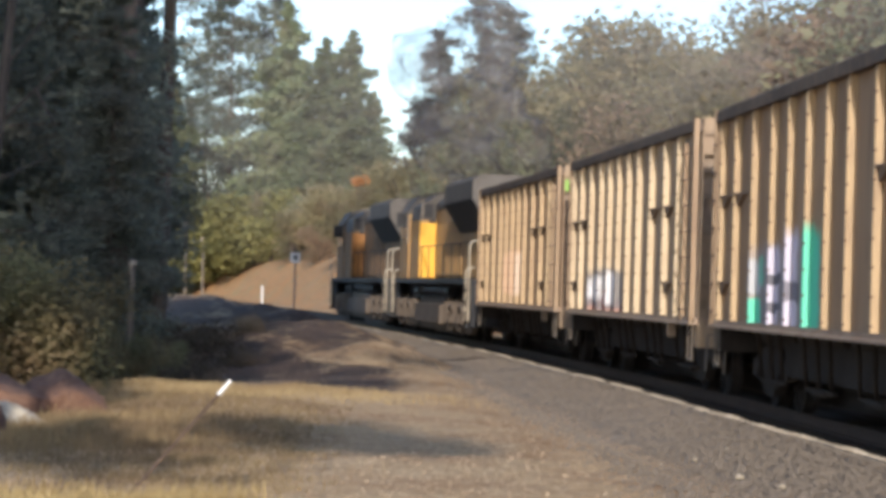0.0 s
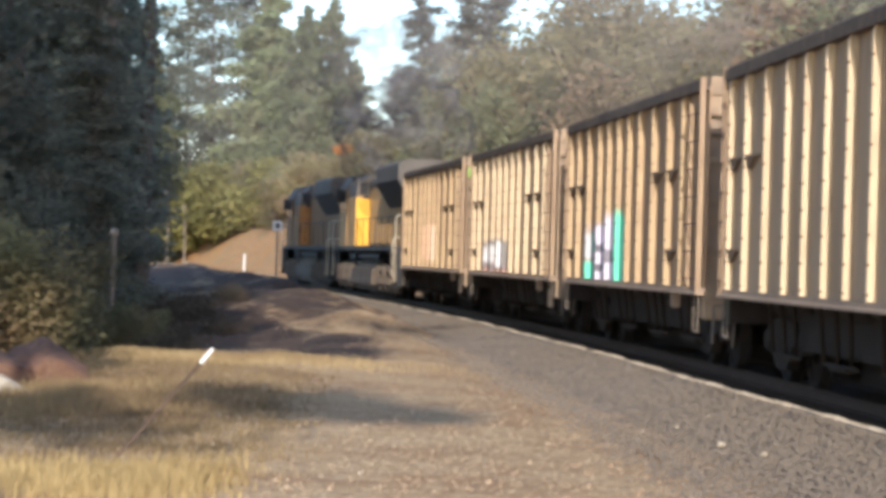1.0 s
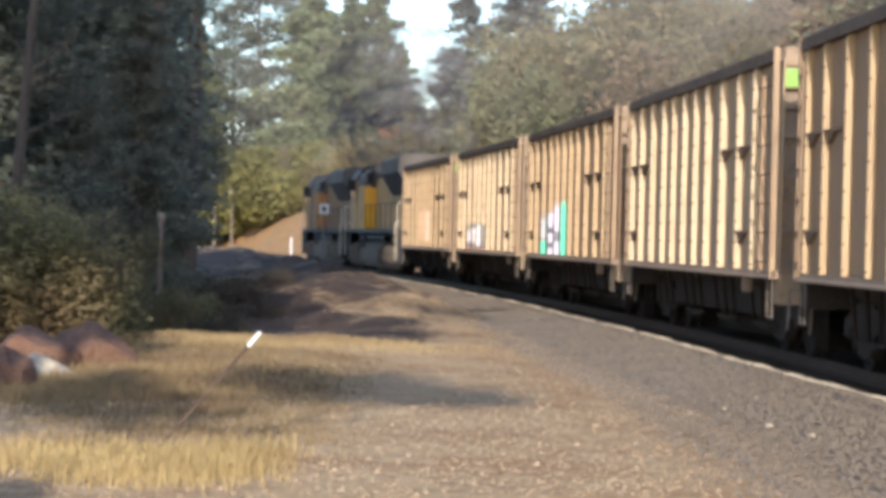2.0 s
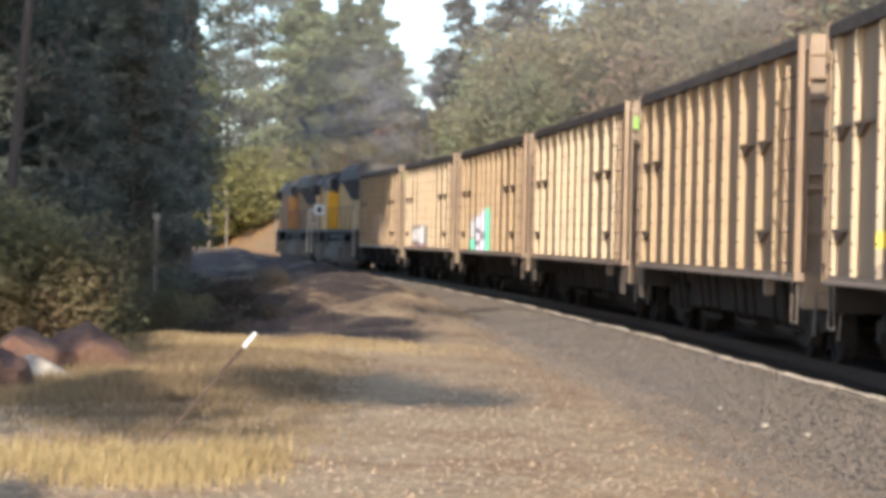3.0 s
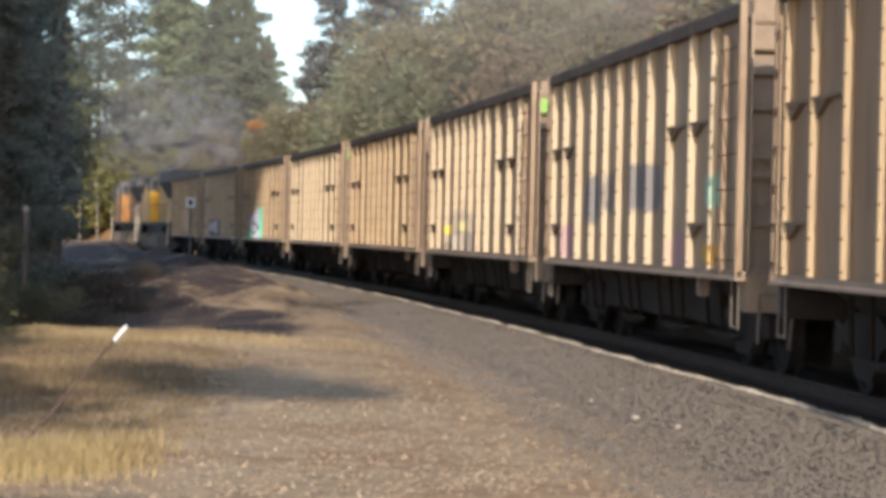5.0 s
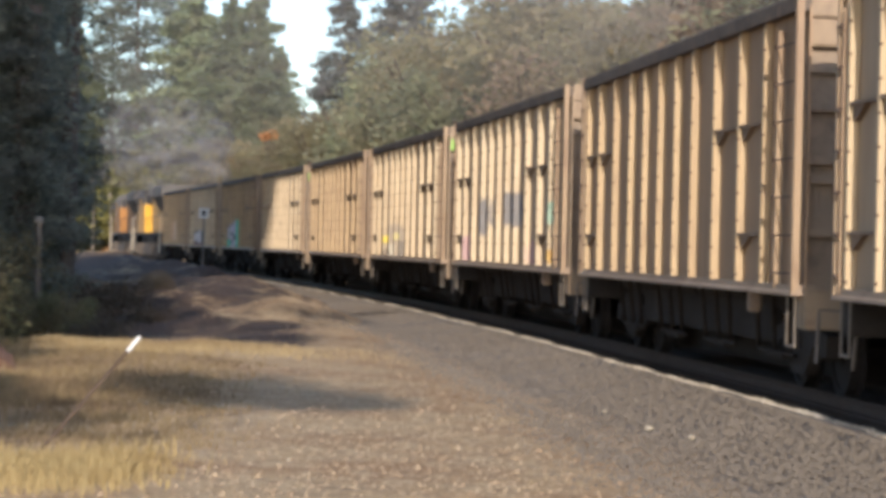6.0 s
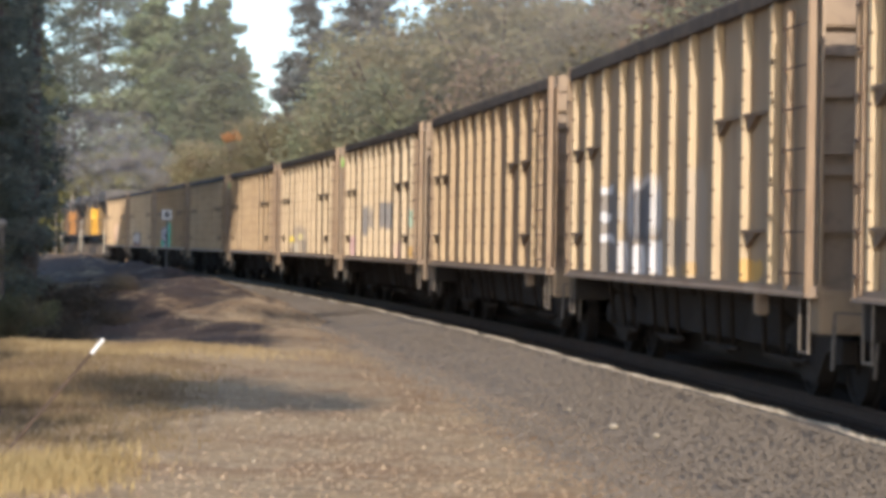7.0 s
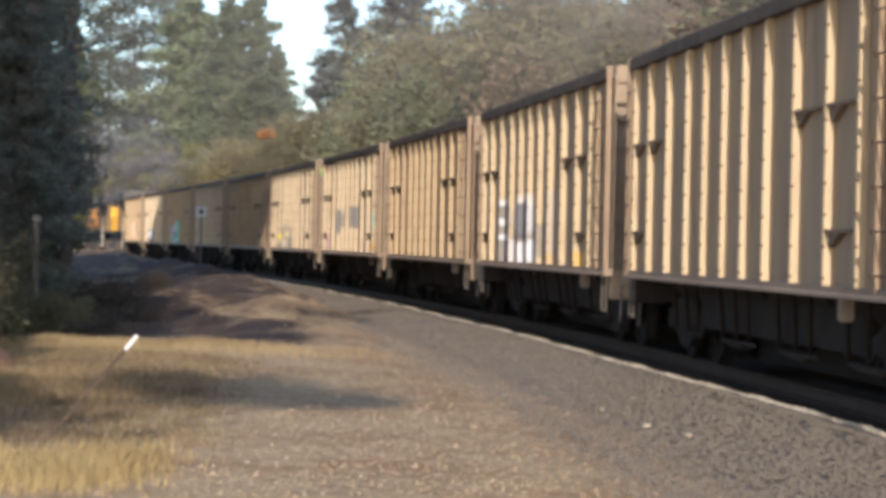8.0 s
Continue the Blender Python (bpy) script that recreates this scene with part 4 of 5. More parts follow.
def build_loco():
    loco = thing("locomotive", "grimy yellow and grey diesel locomotive on the rails", "locomotive", "locomotives of the train")
    c0 = -LOCO / 2
    # deck and the fill below it near black, for shade under the walkway
    bm = bmesh.new()
    box(bm, -1.52, 1.52, c0 + 0.7, -c0 - 0.7, 1.66, 1.82, 0.02)
    box(bm, -0.95, 0.95, c0 + 0.8, -c0 - 0.8, 1.2, 1.66, 0.02)
    part("deck", bm, M_LDARK, loco)
    bm = bmesh.new()
    box(bm, -0.95, 0.95, c0 + 1.0, c0 + 15.0, 1.82, 4.1, 0.06)
    part("hood", bm, M_DIRTY_YELLOW, loco)
    bm = bmesh.new()
    prism(bm, [(-0.95, 4.1), (-0.95, 4.3), (-0.7, 4.55), (0.7, 4.55), (0.95, 4.3), (0.95, 4.1)], 1, c0 + 6.6, c0 + 15.0)
    box(bm, -0.5, 0.5, c0 + 9.0, c0 + 10.6, 4.55, 4.72, 0.04)
    part("hood_roof", bm, M_LGREY, loco)
    for k in range(9):
        for sx in (-1, 1):
            bm = bmesh.new()
            box(bm, sx * 0.965 - 0.015, sx * 0.965 + 0.015, c0 + 6.9 + k * 0.72, c0 + 7.5 + k * 0.72, 1.95, 3.6, 0.008)
            part("hood_door", bm, M_DIRTY_YELLOW, loco)
    bm = bmesh.new()
    prism(bm, [(-0.95, 3.2), (-1.5, 4.1), (-1.5, 4.62), (-1.3, 4.75), (1.3, 4.75), (1.5, 4.62), (1.5, 4.1), (0.95, 3.2)], 1, c0 + 0.9, c0 + 7.2)
    part("radiator", bm, M_LGREY, loco, "dusty grey flared radiator housing")
    for sx in (-1, 1):
        for k in range(4):
            bm = bmesh.new()
            prism(bm, [(sx * 0.97, 3.24), (sx * 1.49, 4.08), (sx * 1.515, 4.065), (sx * 0.995, 3.225)], 1, c0 + 1.0 + k * 1.55, c0 + 2.5 + k * 1.55)
            part("radiator_screen", bm, M_LDARK, loco, "black intake screen under the flare")
    bm = bmesh.new()
    for k in range(7):
        box(bm, -1.2, 1.2, c0 + 1.2 + k * 0.72, c0 + 1.75 + k * 0.72, 4.75, 4.79)
    part("radiator_grille", bm, M_LGREY, loco)
    # equipment cabinet behind the cab, its back wall clean yellow
    bm = bmesh.new()
    box(bm, -1.5, 1.0, c0 + 13.42, c0 + 16.2, 1.82, 3.75, 0.03)
    part("equipment_cabinet", bm, M_DIRTY_YELLOW, loco)
    bm = bmesh.new()
    box(bm, -1.49, -0.9, c0 + 13.39, c0 + 13.415, 1.85, 3.66, 0.004)
    part("cabinet_door", bm, M_YELLOW, loco, "clean bright yellow cabinet door")
    bm = bmesh.new()
    prism(bm, [(-1.5, 3.75), (-1.42, 4.25), (-0.9, 4.62), (0.9, 4.62), (1.0, 3.75)], 1, c0 + 13.5, c0 + 16.2)
    part("cabinet_roof", bm, M_LGREY, loco)
    for x0, x1 in ((-1.36, -1.06), (-1.0, -0.62)):
        bm = bmesh.new()
        box(bm, x0, x1, c0 + 13.455, c0 + 13.495, 3.84, 4.28, 0.006)
        part("vent_panel", bm, M_LDARK, loco)
    for x0 in (-1.45, -0.58):
        bm = bmesh.new()
        box(bm, x0, x0 + 0.06, c0 + 13.44, c0 + 13.52, 3.7, 4.46, 0.006)
        part("corner_strip", bm, M_STEP, loco)
    bm = bmesh.new()
    box(bm, -1.2, -0.98, c0 + 13.36, c0 + 13.41, 3.66, 3.78, 0.01)
    part("door_lamp", bm, M_LDARK, loco)
    bm = bmesh.new()
    box(bm, -1.95, -1.58, c0 + 16.5, c0 + 16.56, 3.55, 4.05, 0.02)
    rod(bm, (-1.55, c0 + 16.53, 3.6), (-1.9, c0 + 16.53, 3.6), 0.02, seg=6)
    part("cab_mirror", bm, M_LDARK, loco)
    bm = bmesh.new()
    box(bm, -1.6, -1.55, c0 + 16.2, c0 + 16.32, 3.0, 4.12, 0.008)
    part("cab_edge_strip", bm, M_STEP, loco, "pale strip at the cab's rear edge")
    bm = bmesh.new()
    prism(bm, [(-1.55, 1.82), (-1.55, 4.1), (-1.2, 4.62), (-0.6, 4.78), (0.6, 4.78), (1.2, 4.62), (1.55, 4.1), (1.55, 1.82)], 1, c0 + 16.2, c0 + 18.7)
    part("cab", bm, M_DIRTY_YELLOW, loco)
    bm = bmesh.new()
    prism(bm, [(-1.56, 4.0), (-1.56, 4.12), (-1.21, 4.64), (-0.6, 4.8), (0.6, 4.8), (1.21, 4.64), (1.56, 4.12), (1.56, 4.0)], 1, c0 + 16.17, c0 + 18.74)
    part("cab_roof", bm, M_LGREY, loco)
    for sx in (-1, 1):
        for a in (16.5, 17.5):
            bm = bmesh.new()
            box(bm, sx * 1.56 - 0.012, sx * 1.56 + 0.012, c0 + a, c0 + a + 0.8, 3.2, 3.95, 0.008)
            part("cab_window", bm, M_GLASS, loco)
    bm = bmesh.new()
    prism(bm, [(c0 + 18.7, 1.82), (c0 + 18.7, 3.5), (c0 + 20.2, 3.1), (c0 + 20.7, 2.7), (c0 + 20.8, 1.82)], 0, -1.1, 1.1)
    part("nose", bm, M_DIRTY_YELLOW, loco)
    bm = bmesh.new()
    box(bm, -1.52, 1.52, c0 + 7.3, c0 + 14.4, 0.2, 1.22, 0.22)
    part("fuel_tank", bm, M_TANK, loco, "dusty grey fuel tank")
    # reservoirs coloured near black, as the deck shades them
    bm = bmesh.new()
    for yy in (c0 + 7.0, c0 + 14.6):
        rod(bm, (-1.2, yy, 1.42), (-1.2, yy + 1.6, 1.42), 0.16, seg=10)
    rod(bm, (-1.25, c0 + 8, 1.45), (-1.25, c0 + 13.5, 1.45), 0.11, seg=10)
    part("air_reservoir", bm, M_LDARK, loco)
    # steps, end rails
    for e in (-1, 1):
        yo = e * LOCO / 2
        bm = bmesh.new()
        box(bm, -1.5, 1.5, min(yo - e * 0.55, yo - e * 0.7), max(yo - e * 0.55, yo - e * 0.7), 0.45, 1.8, 0.02)
        part("pilot", bm, M_LDARK, loco)
        bm = bmesh.new()
        box(bm, -0.2, 0.2, min(yo, yo - e * 0.6), max(yo, yo - e * 0.6), 0.75, 1.05, 0.04)
        part("coupler", bm, M_STEEL, loco)
        for sx in (-1, 1):
            bm = bmesh.new()
            for k in range(4):
                y0 = yo - e * (0.75 + 0.12 * k)
                box(bm, sx * 1.5 - 0.12, sx * 1.5 + 0.06, min(y0, y0 - e * 0.4), max(y0, y0 - e * 0.4), 0.45 + 0.36 * k, 0.49 + 0.36 * k)
            box(bm, sx * 1.36 - 0.02, sx * 1.36 + 0.02, yo - e * 1.7 if e > 0 else yo + 0.75, yo - 0.75 if e > 0 else yo + 1.7, 0.42, 1.62)
            part("step_well", bm, M_LDARK, loco)
            for dy in (0.72, 1.42):
                bm = bmesh.new()
                zt = 2.75 if dy < 1 else 2.0
                rod(bm, (sx * 1.56, yo - e * dy, 0.6), (sx * 1.56, yo - e * dy, zt), 0.019, seg=8)
                rod(bm, (sx * 1.56, yo - e * dy, zt), (sx * 1.48, yo - e * dy, zt + 0.12), 0.019, seg=8)
                rod(bm, (sx * 1.48, yo - e * dy, zt + 0.12), (sx * 1.3, yo - e * dy, zt + 0.14), 0.019, seg=8)
                part("grab_rail", bm, M_CREAM, loco, "cream-white painted grab rail")
    for sx in (-1, 1):
        bm = bmesh.new()
        rod(bm, (sx * 1.48, c0 + 1.4, 2.85), (sx * 1.48, c0 + 13.3, 2.85), 0.018, seg=6)
        part("handrail", bm, M_LDARK, loco)
        for k in range(7):
            bm = bmesh.new()
            rod(bm, (sx * 1.48, c0 + 1.5 + k * 1.9, 1.82), (sx * 1.48, c0 + 1.5 + k * 1.9, 2.86), 0.018, seg=6)
            part("stanchion", bm, M_LDARK, loco)
    ws = wheelset_mesh(0.53)
    bm = bmesh.new()
    out = [(-2.75, 0.3), (-2.75, 1.0), (-2.2, 1.12), (-1.0, 1.18), (1.0, 1.18), (2.2, 1.12), (2.75, 1.0), (2.75, 0.3), (2.35, 0.2), (1.55, 0.22), (1.2, 0.42), (0.75, 0.42), (0.4, 0.2), (-0.4, 0.2), (-0.75, 0.42), (-1.2, 0.42), (-1.55, 0.22), (-2.35, 0.2)]
    prism(bm, out, 0, -0.08, 0.08)
    for yy in (-1.95, 0, 1.95):
        box(bm, -0.18, 0.18, yy - 0.24, yy + 0.24, 0.28, 0.78, 0.04)
        rod(bm, (-0.14, yy - 0.55, 0.5), (-0.14, yy - 0.55, 1.12), 0.1, seg=8)
        rod(bm, (-0.14, yy + 0.55, 0.5), (-0.14, yy + 0.55, 1.12), 0.1, seg=8)
    rod(bm, (-0.15, -1.5, 0.95), (-0.15, -0.8, 0.95), 0.11, seg=8)
    rod(bm, (-0.15, 0.8, 0.95), (-0.15, 1.5, 0.95), 0.11, seg=8)
    fr = finish(bm, "side_frame", M_TANK)
    bm = bmesh.new()
    box(bm, -0.9, 0.9, -2.4, 2.4, 0.6, 1.0, 0.04)
    tb = finish(bm, "truck_frame", M_STEEL)
    for yt in (c0 + 4.3, -c0 - 4.3):
        tr = piece("truck", tb, loco, (0, yt, 0))
        for xx in (-1.24, 1.24):
            piece("side_frame", fr, tr, (xx, 0, 0))
        for yy in (-1.95, 0, 1.95):
            piece("wheelset", ws, tr, (0, yy, 0.53))
    return loco


loco_b = build_loco()
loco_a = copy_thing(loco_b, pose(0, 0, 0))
# lead engine in grimy brown, darkened further to hold the tree shade
repaint(loco_a, {M_YELLOW: M_DULL_ORANGE, M_DIRTY_YELLOW: M_SHADED_BROWN})
tagged(loco_a, "leading grimy brown diesel locomotive, paint darkened for tree shade")


# ---------- plants ----------
def leaf_quads(cen, size, rs_, up=0.35, aspect=0.45):
    """Small bent leaf sprays, four corners each, turned at random."""
    n = len(cen)
    a = rs_.normal(0, 1, (n, 3))
    a[:, 2] *= up
    a /= np.linalg.norm(a, axis=1)[:, None]
    b = rs_.normal(0, 1, (n, 3))
    b -= a * np.sum(a * b, 1)[:, None]
    b /= np.linalg.norm(b, axis=1)[:, None]
    L_, W2 = size[:, None] * a, size[:, None] * aspect * b
    co = np.stack([cen - L_, cen + W2 + 0.15 * L_, cen + L_, cen - W2 - 0.1 * L_], 1).reshape(-1, 3)
    return co, np.arange(4 * n).reshape(n, 4)


def crown_mesh(name, cen, size, mat, seed, up=0.35, aspect=0.45):
    co, f = leaf_quads(cen, size, np.random.RandomState(seed), up, aspect)
    me = quads(name, co, f)
    me.materials.append(mat)
    return me


def wood_mesh(name, sticks, mat):
    bm = bmesh.new()
    for p, q, r0, r1, sg in sticks:
        rod(bm, p, q, r0, r1, sg)
    return finish(bm, name, mat)


def conifer_parts(h, r, seed, n_leaf, leaf, mat, bare=0.1, taper=1.0, sparse=1.0, lumps=0.35, aspect=0.4, stem=1.0):
    """Trunk with limbs in rough whorls, needle sprays along each limb."""
    q = np.random.RandomState(seed)
    sticks = []
    bend = q.normal(0, 0.02 * h, 2)
    knots = [np.array([bend[0] * (t ** 2), bend[1] * (t ** 2), t * h]) for t in np.linspace(0, 1, 7)]
    r0 = (0.007 * h + 0.05) * stem
    for k in range(6):
        sticks.append((knots[k], knots[k + 1], r0 * (1 - k / 6.3), r0 * (1 - (k + 1) / 6.3), 9))
    cens, sizes = [], []
    nb = int(46 * sparse + 10)
    for k in range(nb):
        t = bare + (1 - bare) * (k + q.uniform(0, 1)) / nb
        env = (1 - t) ** taper if taper > 0 else 1
        env = max(env, 0.04)
        mid = min(1.0, 0.55 + (t - bare) * 3)
        ln = r * env * mid * q.uniform(1 - lumps * 1.6, 1 + lumps * 0.6)
        az = k * 2.4 + q.uniform(-0.7, 0.7)
        base = np.array([bend[0] * t * t, bend[1] * t * t, t * h])
        tip = base + np.array([math.cos(az) * ln, math.sin(az) * ln, ln * q.uniform(-0.25, 0.25)])
        sticks.append((base, tip, 0.012 * h * (1 - t) * 0.35 + 0.015, 0.008, 5))
        m = max(4, int(n_leaf / nb * (0.3 + ln / r * 1.6)))
        w = q.uniform(0.15, 1.05, m)[:, None]
        c = base + (tip - base) * w + q.normal(0, 1, (m, 3)) * np.array([0.13, 0.13, 0.1]) * (ln * 0.9 + 0.35)
        cens.append(c)
        sizes.append(leaf * q.uniform(0.5, 1.25, m))
    return sticks, np.concatenate(cens), np.concatenate(sizes)


def broadleaf_parts(h, r, seed, n_leaf, leaf, lobes=9, low=0.25):
    q = np.random.RandomState(seed)
    sticks = [((0, 0, 0), (q.normal(0, 0.1), q.normal(0, 0.1), h * 0.4), 0.03 * h, 0.02 * h, 8)]
    cens, sizes = [], []
    for k in range(lobes):
        az, rad = q.uniform(0, 6.28), r * 0.62 * math.sqrt(q.uniform(0, 1))
        c = np.array([math.cos(az) * rad, math.sin(az) * rad, h * q.uniform(low + 0.1, 0.82) - 0.15 * rad])
        R = r * q.uniform(0.32, 0.55)
        sticks.append(((0, 0, h * 0.3 * q.uniform(0.3, 1)), c, 0.012 * h, 0.006 * h, 5))
        m = n_leaf // lobes
        d = q.normal(0, 1, (m, 3))
        d /= np.linalg.norm(d, axis=1)[:, None]
        p = c + d * R * (q.uniform(0.45, 1.08, m)[:, None]) * np.array([1, 1, 0.8])
        cens.append(p)
        sizes.append(leaf * q.uniform(0.5, 1.3, m))
    c = np.concatenate(cens)
    c[:, 2] = np.maximum(c[:, 2], 0.05)
    return sticks, c, np.concatenate(sizes)


def tree(name, parts3, mat, label, category, seed, group="", aspect=0.45, up=0.5):
    sticks, cen, size = parts3
    t = thing(name, label, category, group)
    piece("trunk", wood_mesh("trunk", sticks, M_BARK), t)
    piece("crown", crown_mesh("crown", cen, size, mat, seed, up, aspect), t)
    return t


def stand(t, x, y, turn=0.0, scale=1.0, sink=0.1):
    t.location = (x, y, ground_z(x, y) - sink)
    t.rotation_euler = (0, 0, turn)
    t.scale = (scale, scale, scale)
    return t


def stand_copy(t, x, y, turn, scale):
    c = copy_thing(t, pose(x, y, ground_z(x, y) - 0.1, 0, 0, math.degrees(turn)))
    c.scale = (scale, scale, scale)
    return c


# dark conifers left of the line; tall pines added out of view, to the side, behind and above, so that only their shade
# falls into view
dark = tree("conifer_tree", conifer_parts(18, 3.3, 21, 22000, 0.15, F_DARK, 0.02, 0.5, 1.6, 0.3), F_DARK, "dark shaded conifer with drooping dense branches", "tree", 1, "dark trees beside the line")
stand(dark, -9.7, 63, 0.3)
for x, y, a, sc in ((-11.8, 57, 1.3, 1.05), (-11.6, 74, 2.2, 1.15), (-16.0, 63, 3.1, 1.15), (-13.2, 86, 4.4, 1.25), (-17.0, 50, 5.0, 1.0), (-19, 78, 0.9, 1.2), (-17.5, 100, 2.0, 1.2), (-8.9, 67, 5.5, 0.6), (-9.7, 80, 0.2, 0.62), (-7.0, 53, 1.2, 0.46)):
    stand_copy(dark, x, y, a, sc)
tall = tree("pine_tree", conifer_parts(26, 4.4, 33, 6000, 0.33, F_DARK, 0.52, 0.4, 0.9, 0.5), F_DARK, "tall dark pine with a high crown", "tree", 2, "dark trees beside the line")
stand(tall, -5.3, 18, 0.0, 0.7)
high = tree("pine_tree", conifer_parts(14, 3.0, 37, 1500, 0.22, F_DARK, 0.74, 0.4, 0.5, 0.4, 0.4, 0.4), F_DARK, "unseen slender pine with a small top crown for shade", "tree", 12, "dark trees beside the line")
stand(high, -4.3, 10, 1.0, 0.6)
stand_copy(high, -5.3, 14, 2.0, 0.75)


def overhanging_parts(h, sprays, seed, leaf):
    """A tall bare pine whose long level limbs each carry a flat spray of needles at the end."""
    q = np.random.RandomState(seed)
    sticks = [((0, 0, 0), (0.1, 0, h * 0.5), 0.26, 0.2, 9), ((0.1, 0, h * 0.5), (0, 0, h), 0.2, 0.05, 9)]
    cens, sizes = [], []
    for x, y, z, rx, ry, rz, m in sprays:
        sticks.append(((0.05, 0, z - 0.8), (x, y, z), 0.06, 0.02, 6))
        cens.append(np.array([x, y, z]) + q.normal(0, 0.5, (m, 3)) * np.array([rx, ry, rz]))
        sizes.append(leaf * q.uniform(0.5, 1.2, m))
    return sticks, np.concatenate(cens), np.concatenate(sizes)


# sprays of the unseen pine, placed for the shadows they drop
SPRAYS = [(5.5, 0, 12.9, 1.15, 0.8, 0.95, 620), (4.3, 0.3, 13.3, 0.8, 0.8, 0.6, 200), (6.6, 0.2, 12.3, 0.85, 0.6, 0.4, 190),   # over the yard
          (3.4, 0.2, 10.9, 1.2, 0.8, 0.9, 200), (2.6, -0.3, 11.6, 0.9, 0.8, 0.8, 120),
          (5.4, 0, 7.6, 1.0, 0.5, 0.25, 120), (3.4, 0.2, 7.9, 0.6, 0.5, 0.4, 140),
          (4.6, 0, 19.3, 1.9, 0.5, 0.3, 220), (5.3, 0.2, 20.6, 1.4, 0.5, 0.28, 130), (5.0, 0, 22.2, 1.9, 0.5, 0.22, 130), (5.9, 0.2, 23.6, 1.3, 0.5, 0.3, 120), (6.5, 0, 25.6, 1.1, 0.5, 0.3, 110), (4.6, 0.2, 26.8, 1.3, 0.5, 0.4, 120)]
over = tree("pine_tree", overhanging_parts(28, SPRAYS, 39, 0.24), F_DARK, "unseen pine with limb sprays set to shade the yard", "tree", 13, "dark trees beside the line")
stand(over, -7.0, -3.0)
for x, y, a, sc in ((-9.0, 8, 1.0, 0.95), (-8.0, 17, 3.0, 0.95), (-7.4, 27, 0.7, 1.0), (-11.2, 38, 2.7, 1.0)):
    stand_copy(tall, x, y, a, sc)
thick = tree("pine_tree", conifer_parts(26, 4.6, 35, 13000, 0.36, F_DARK, 0.52, 0.4, 1.2, 0.4), F_DARK, "tall dark pine with a dense high crown", "tree", 15, "dark trees beside the line")
stand(thick, -9.2, 74, 1.9, 1.0)
for x, y, a, sc in ((-11.6, 94, 0.4, 1.05), (-9.9, 88, 3.4, 1.1), (-6.9, 55, 0.9, 0.95), (-7.5, 67, 2.2, 1.05), (-7.9, 60, 4.0, 1.15)):
    stand_copy(thick, x, y, a, sc)
# airy grey pines, conifers farther on, pines on the ridge
airy = tree("grey_pine", conifer_parts(25, 6.0, 41, 11000, 0.26, F_PINE, 0.06, 0.35, 1.1, 0.5), F_PINE, "airy grey-green pine with thin open foliage", "tree", 3, "pines behind the curve", 0.3)
stand(airy, -22.8, 266, 0.4, 1.3)
for x, y, a, sc in ((-26.0, 272, 1.7, 1.35), (-18.8, 268, 2.9, 1.22)):
    stand_copy(airy, x, y, a, sc)
fir = tree("fir_tree", conifer_parts(21, 5.6, 51, 15000, 0.34, F_FIR, 0.02, 0.62, 1.7, 0.38), F_FIR, "sunlit green conifer with a pointed crown", "tree", 4, "conifers behind the curve")
stand(fir, -9.4, 246, 0.2, 1.0)
for x, y, a, sc in ((-12.2, 250, 1.1, 1.0), (-16.8, 260, 2.3, 1.24), (-7.8, 262, 4.2, 0.72), (-28, 258, 5.1, 1.1), (-33, 270, 5.8, 1.1)):
    stand_copy(fir, x, y, a, sc)
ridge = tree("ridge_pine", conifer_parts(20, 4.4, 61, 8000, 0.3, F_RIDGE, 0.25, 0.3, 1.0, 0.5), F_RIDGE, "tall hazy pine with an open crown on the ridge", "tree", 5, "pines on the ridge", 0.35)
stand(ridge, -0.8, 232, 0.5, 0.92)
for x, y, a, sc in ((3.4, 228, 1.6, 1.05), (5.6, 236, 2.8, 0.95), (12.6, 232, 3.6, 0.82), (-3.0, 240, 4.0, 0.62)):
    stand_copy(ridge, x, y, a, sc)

# oak and brush on the hillside behind the train
oak_a = tree("oak_tree", broadleaf_parts(9, 4.4, 71, 6600, 0.18, 20, 0.02), F_OAK, "dusty olive scrub oak on the hillside", "tree", 6, "trees on the hillside")
oak_b = tree("oak_tree", broadleaf_parts(10, 4.0, 72, 6600, 0.18, 22, 0.0), F_GREEN_OAK, "green bushy oak on the hillside", "tree", 7, "trees on the hillside")
oak_c = tree("brush_tree", broadleaf_parts(7, 4.0, 73, 6000, 0.17, 18, 0.0), F_BROWN, "brown autumn brush on the hillside", "tree", 8, "trees on the hillside")
q = np.random.RandomState(8)
spots = []
tries = 0
while len(spots) < 165 and tries < 9000:
    tries += 1
    s, u = q.uniform(45, 300), 9.5 + 62 * q.uniform(0, 1) ** 1.25
    x, y, h = on_track(s, u)
    if y < 40 or abs(math.degrees(math.atan2(x, y)) - 4.5) > 8.5:
        continue
    if all((x - a) ** 2 + (y - b) ** 2 > 3.4 ** 2 for a, b in spots):
        spots.append((float(x), float(y)))
kinds = (oak_a, oak_b, oak_c)
for k, (x, y) in enumerate(spots):
    t = kinds[int(q.choice(3, p=(0.46, 0.27, 0.27)))]
    sc = q.uniform(0.75, 1.2) * (0.75 if x / y < 0.0 else 1.0)
    if t.location.length == 0:
        stand(t, x, y, q.uniform(0, 6.28), sc, 0.4)
    else:
        stand_copy(t, x, y, q.uniform(0, 6.28), sc)

# bright bushes by the far bend, shrubs near the boulders
bush = tree("bush", broadleaf_parts(4.5, 3.0, 81, 8000, 0.22, 18, 0.0), F_BUSH, "yellow-green bush in sunlight by the bend", "bush", 9, "bushes by the bend")
stand(bush, -20.4, 252, 0.0, 1.8)
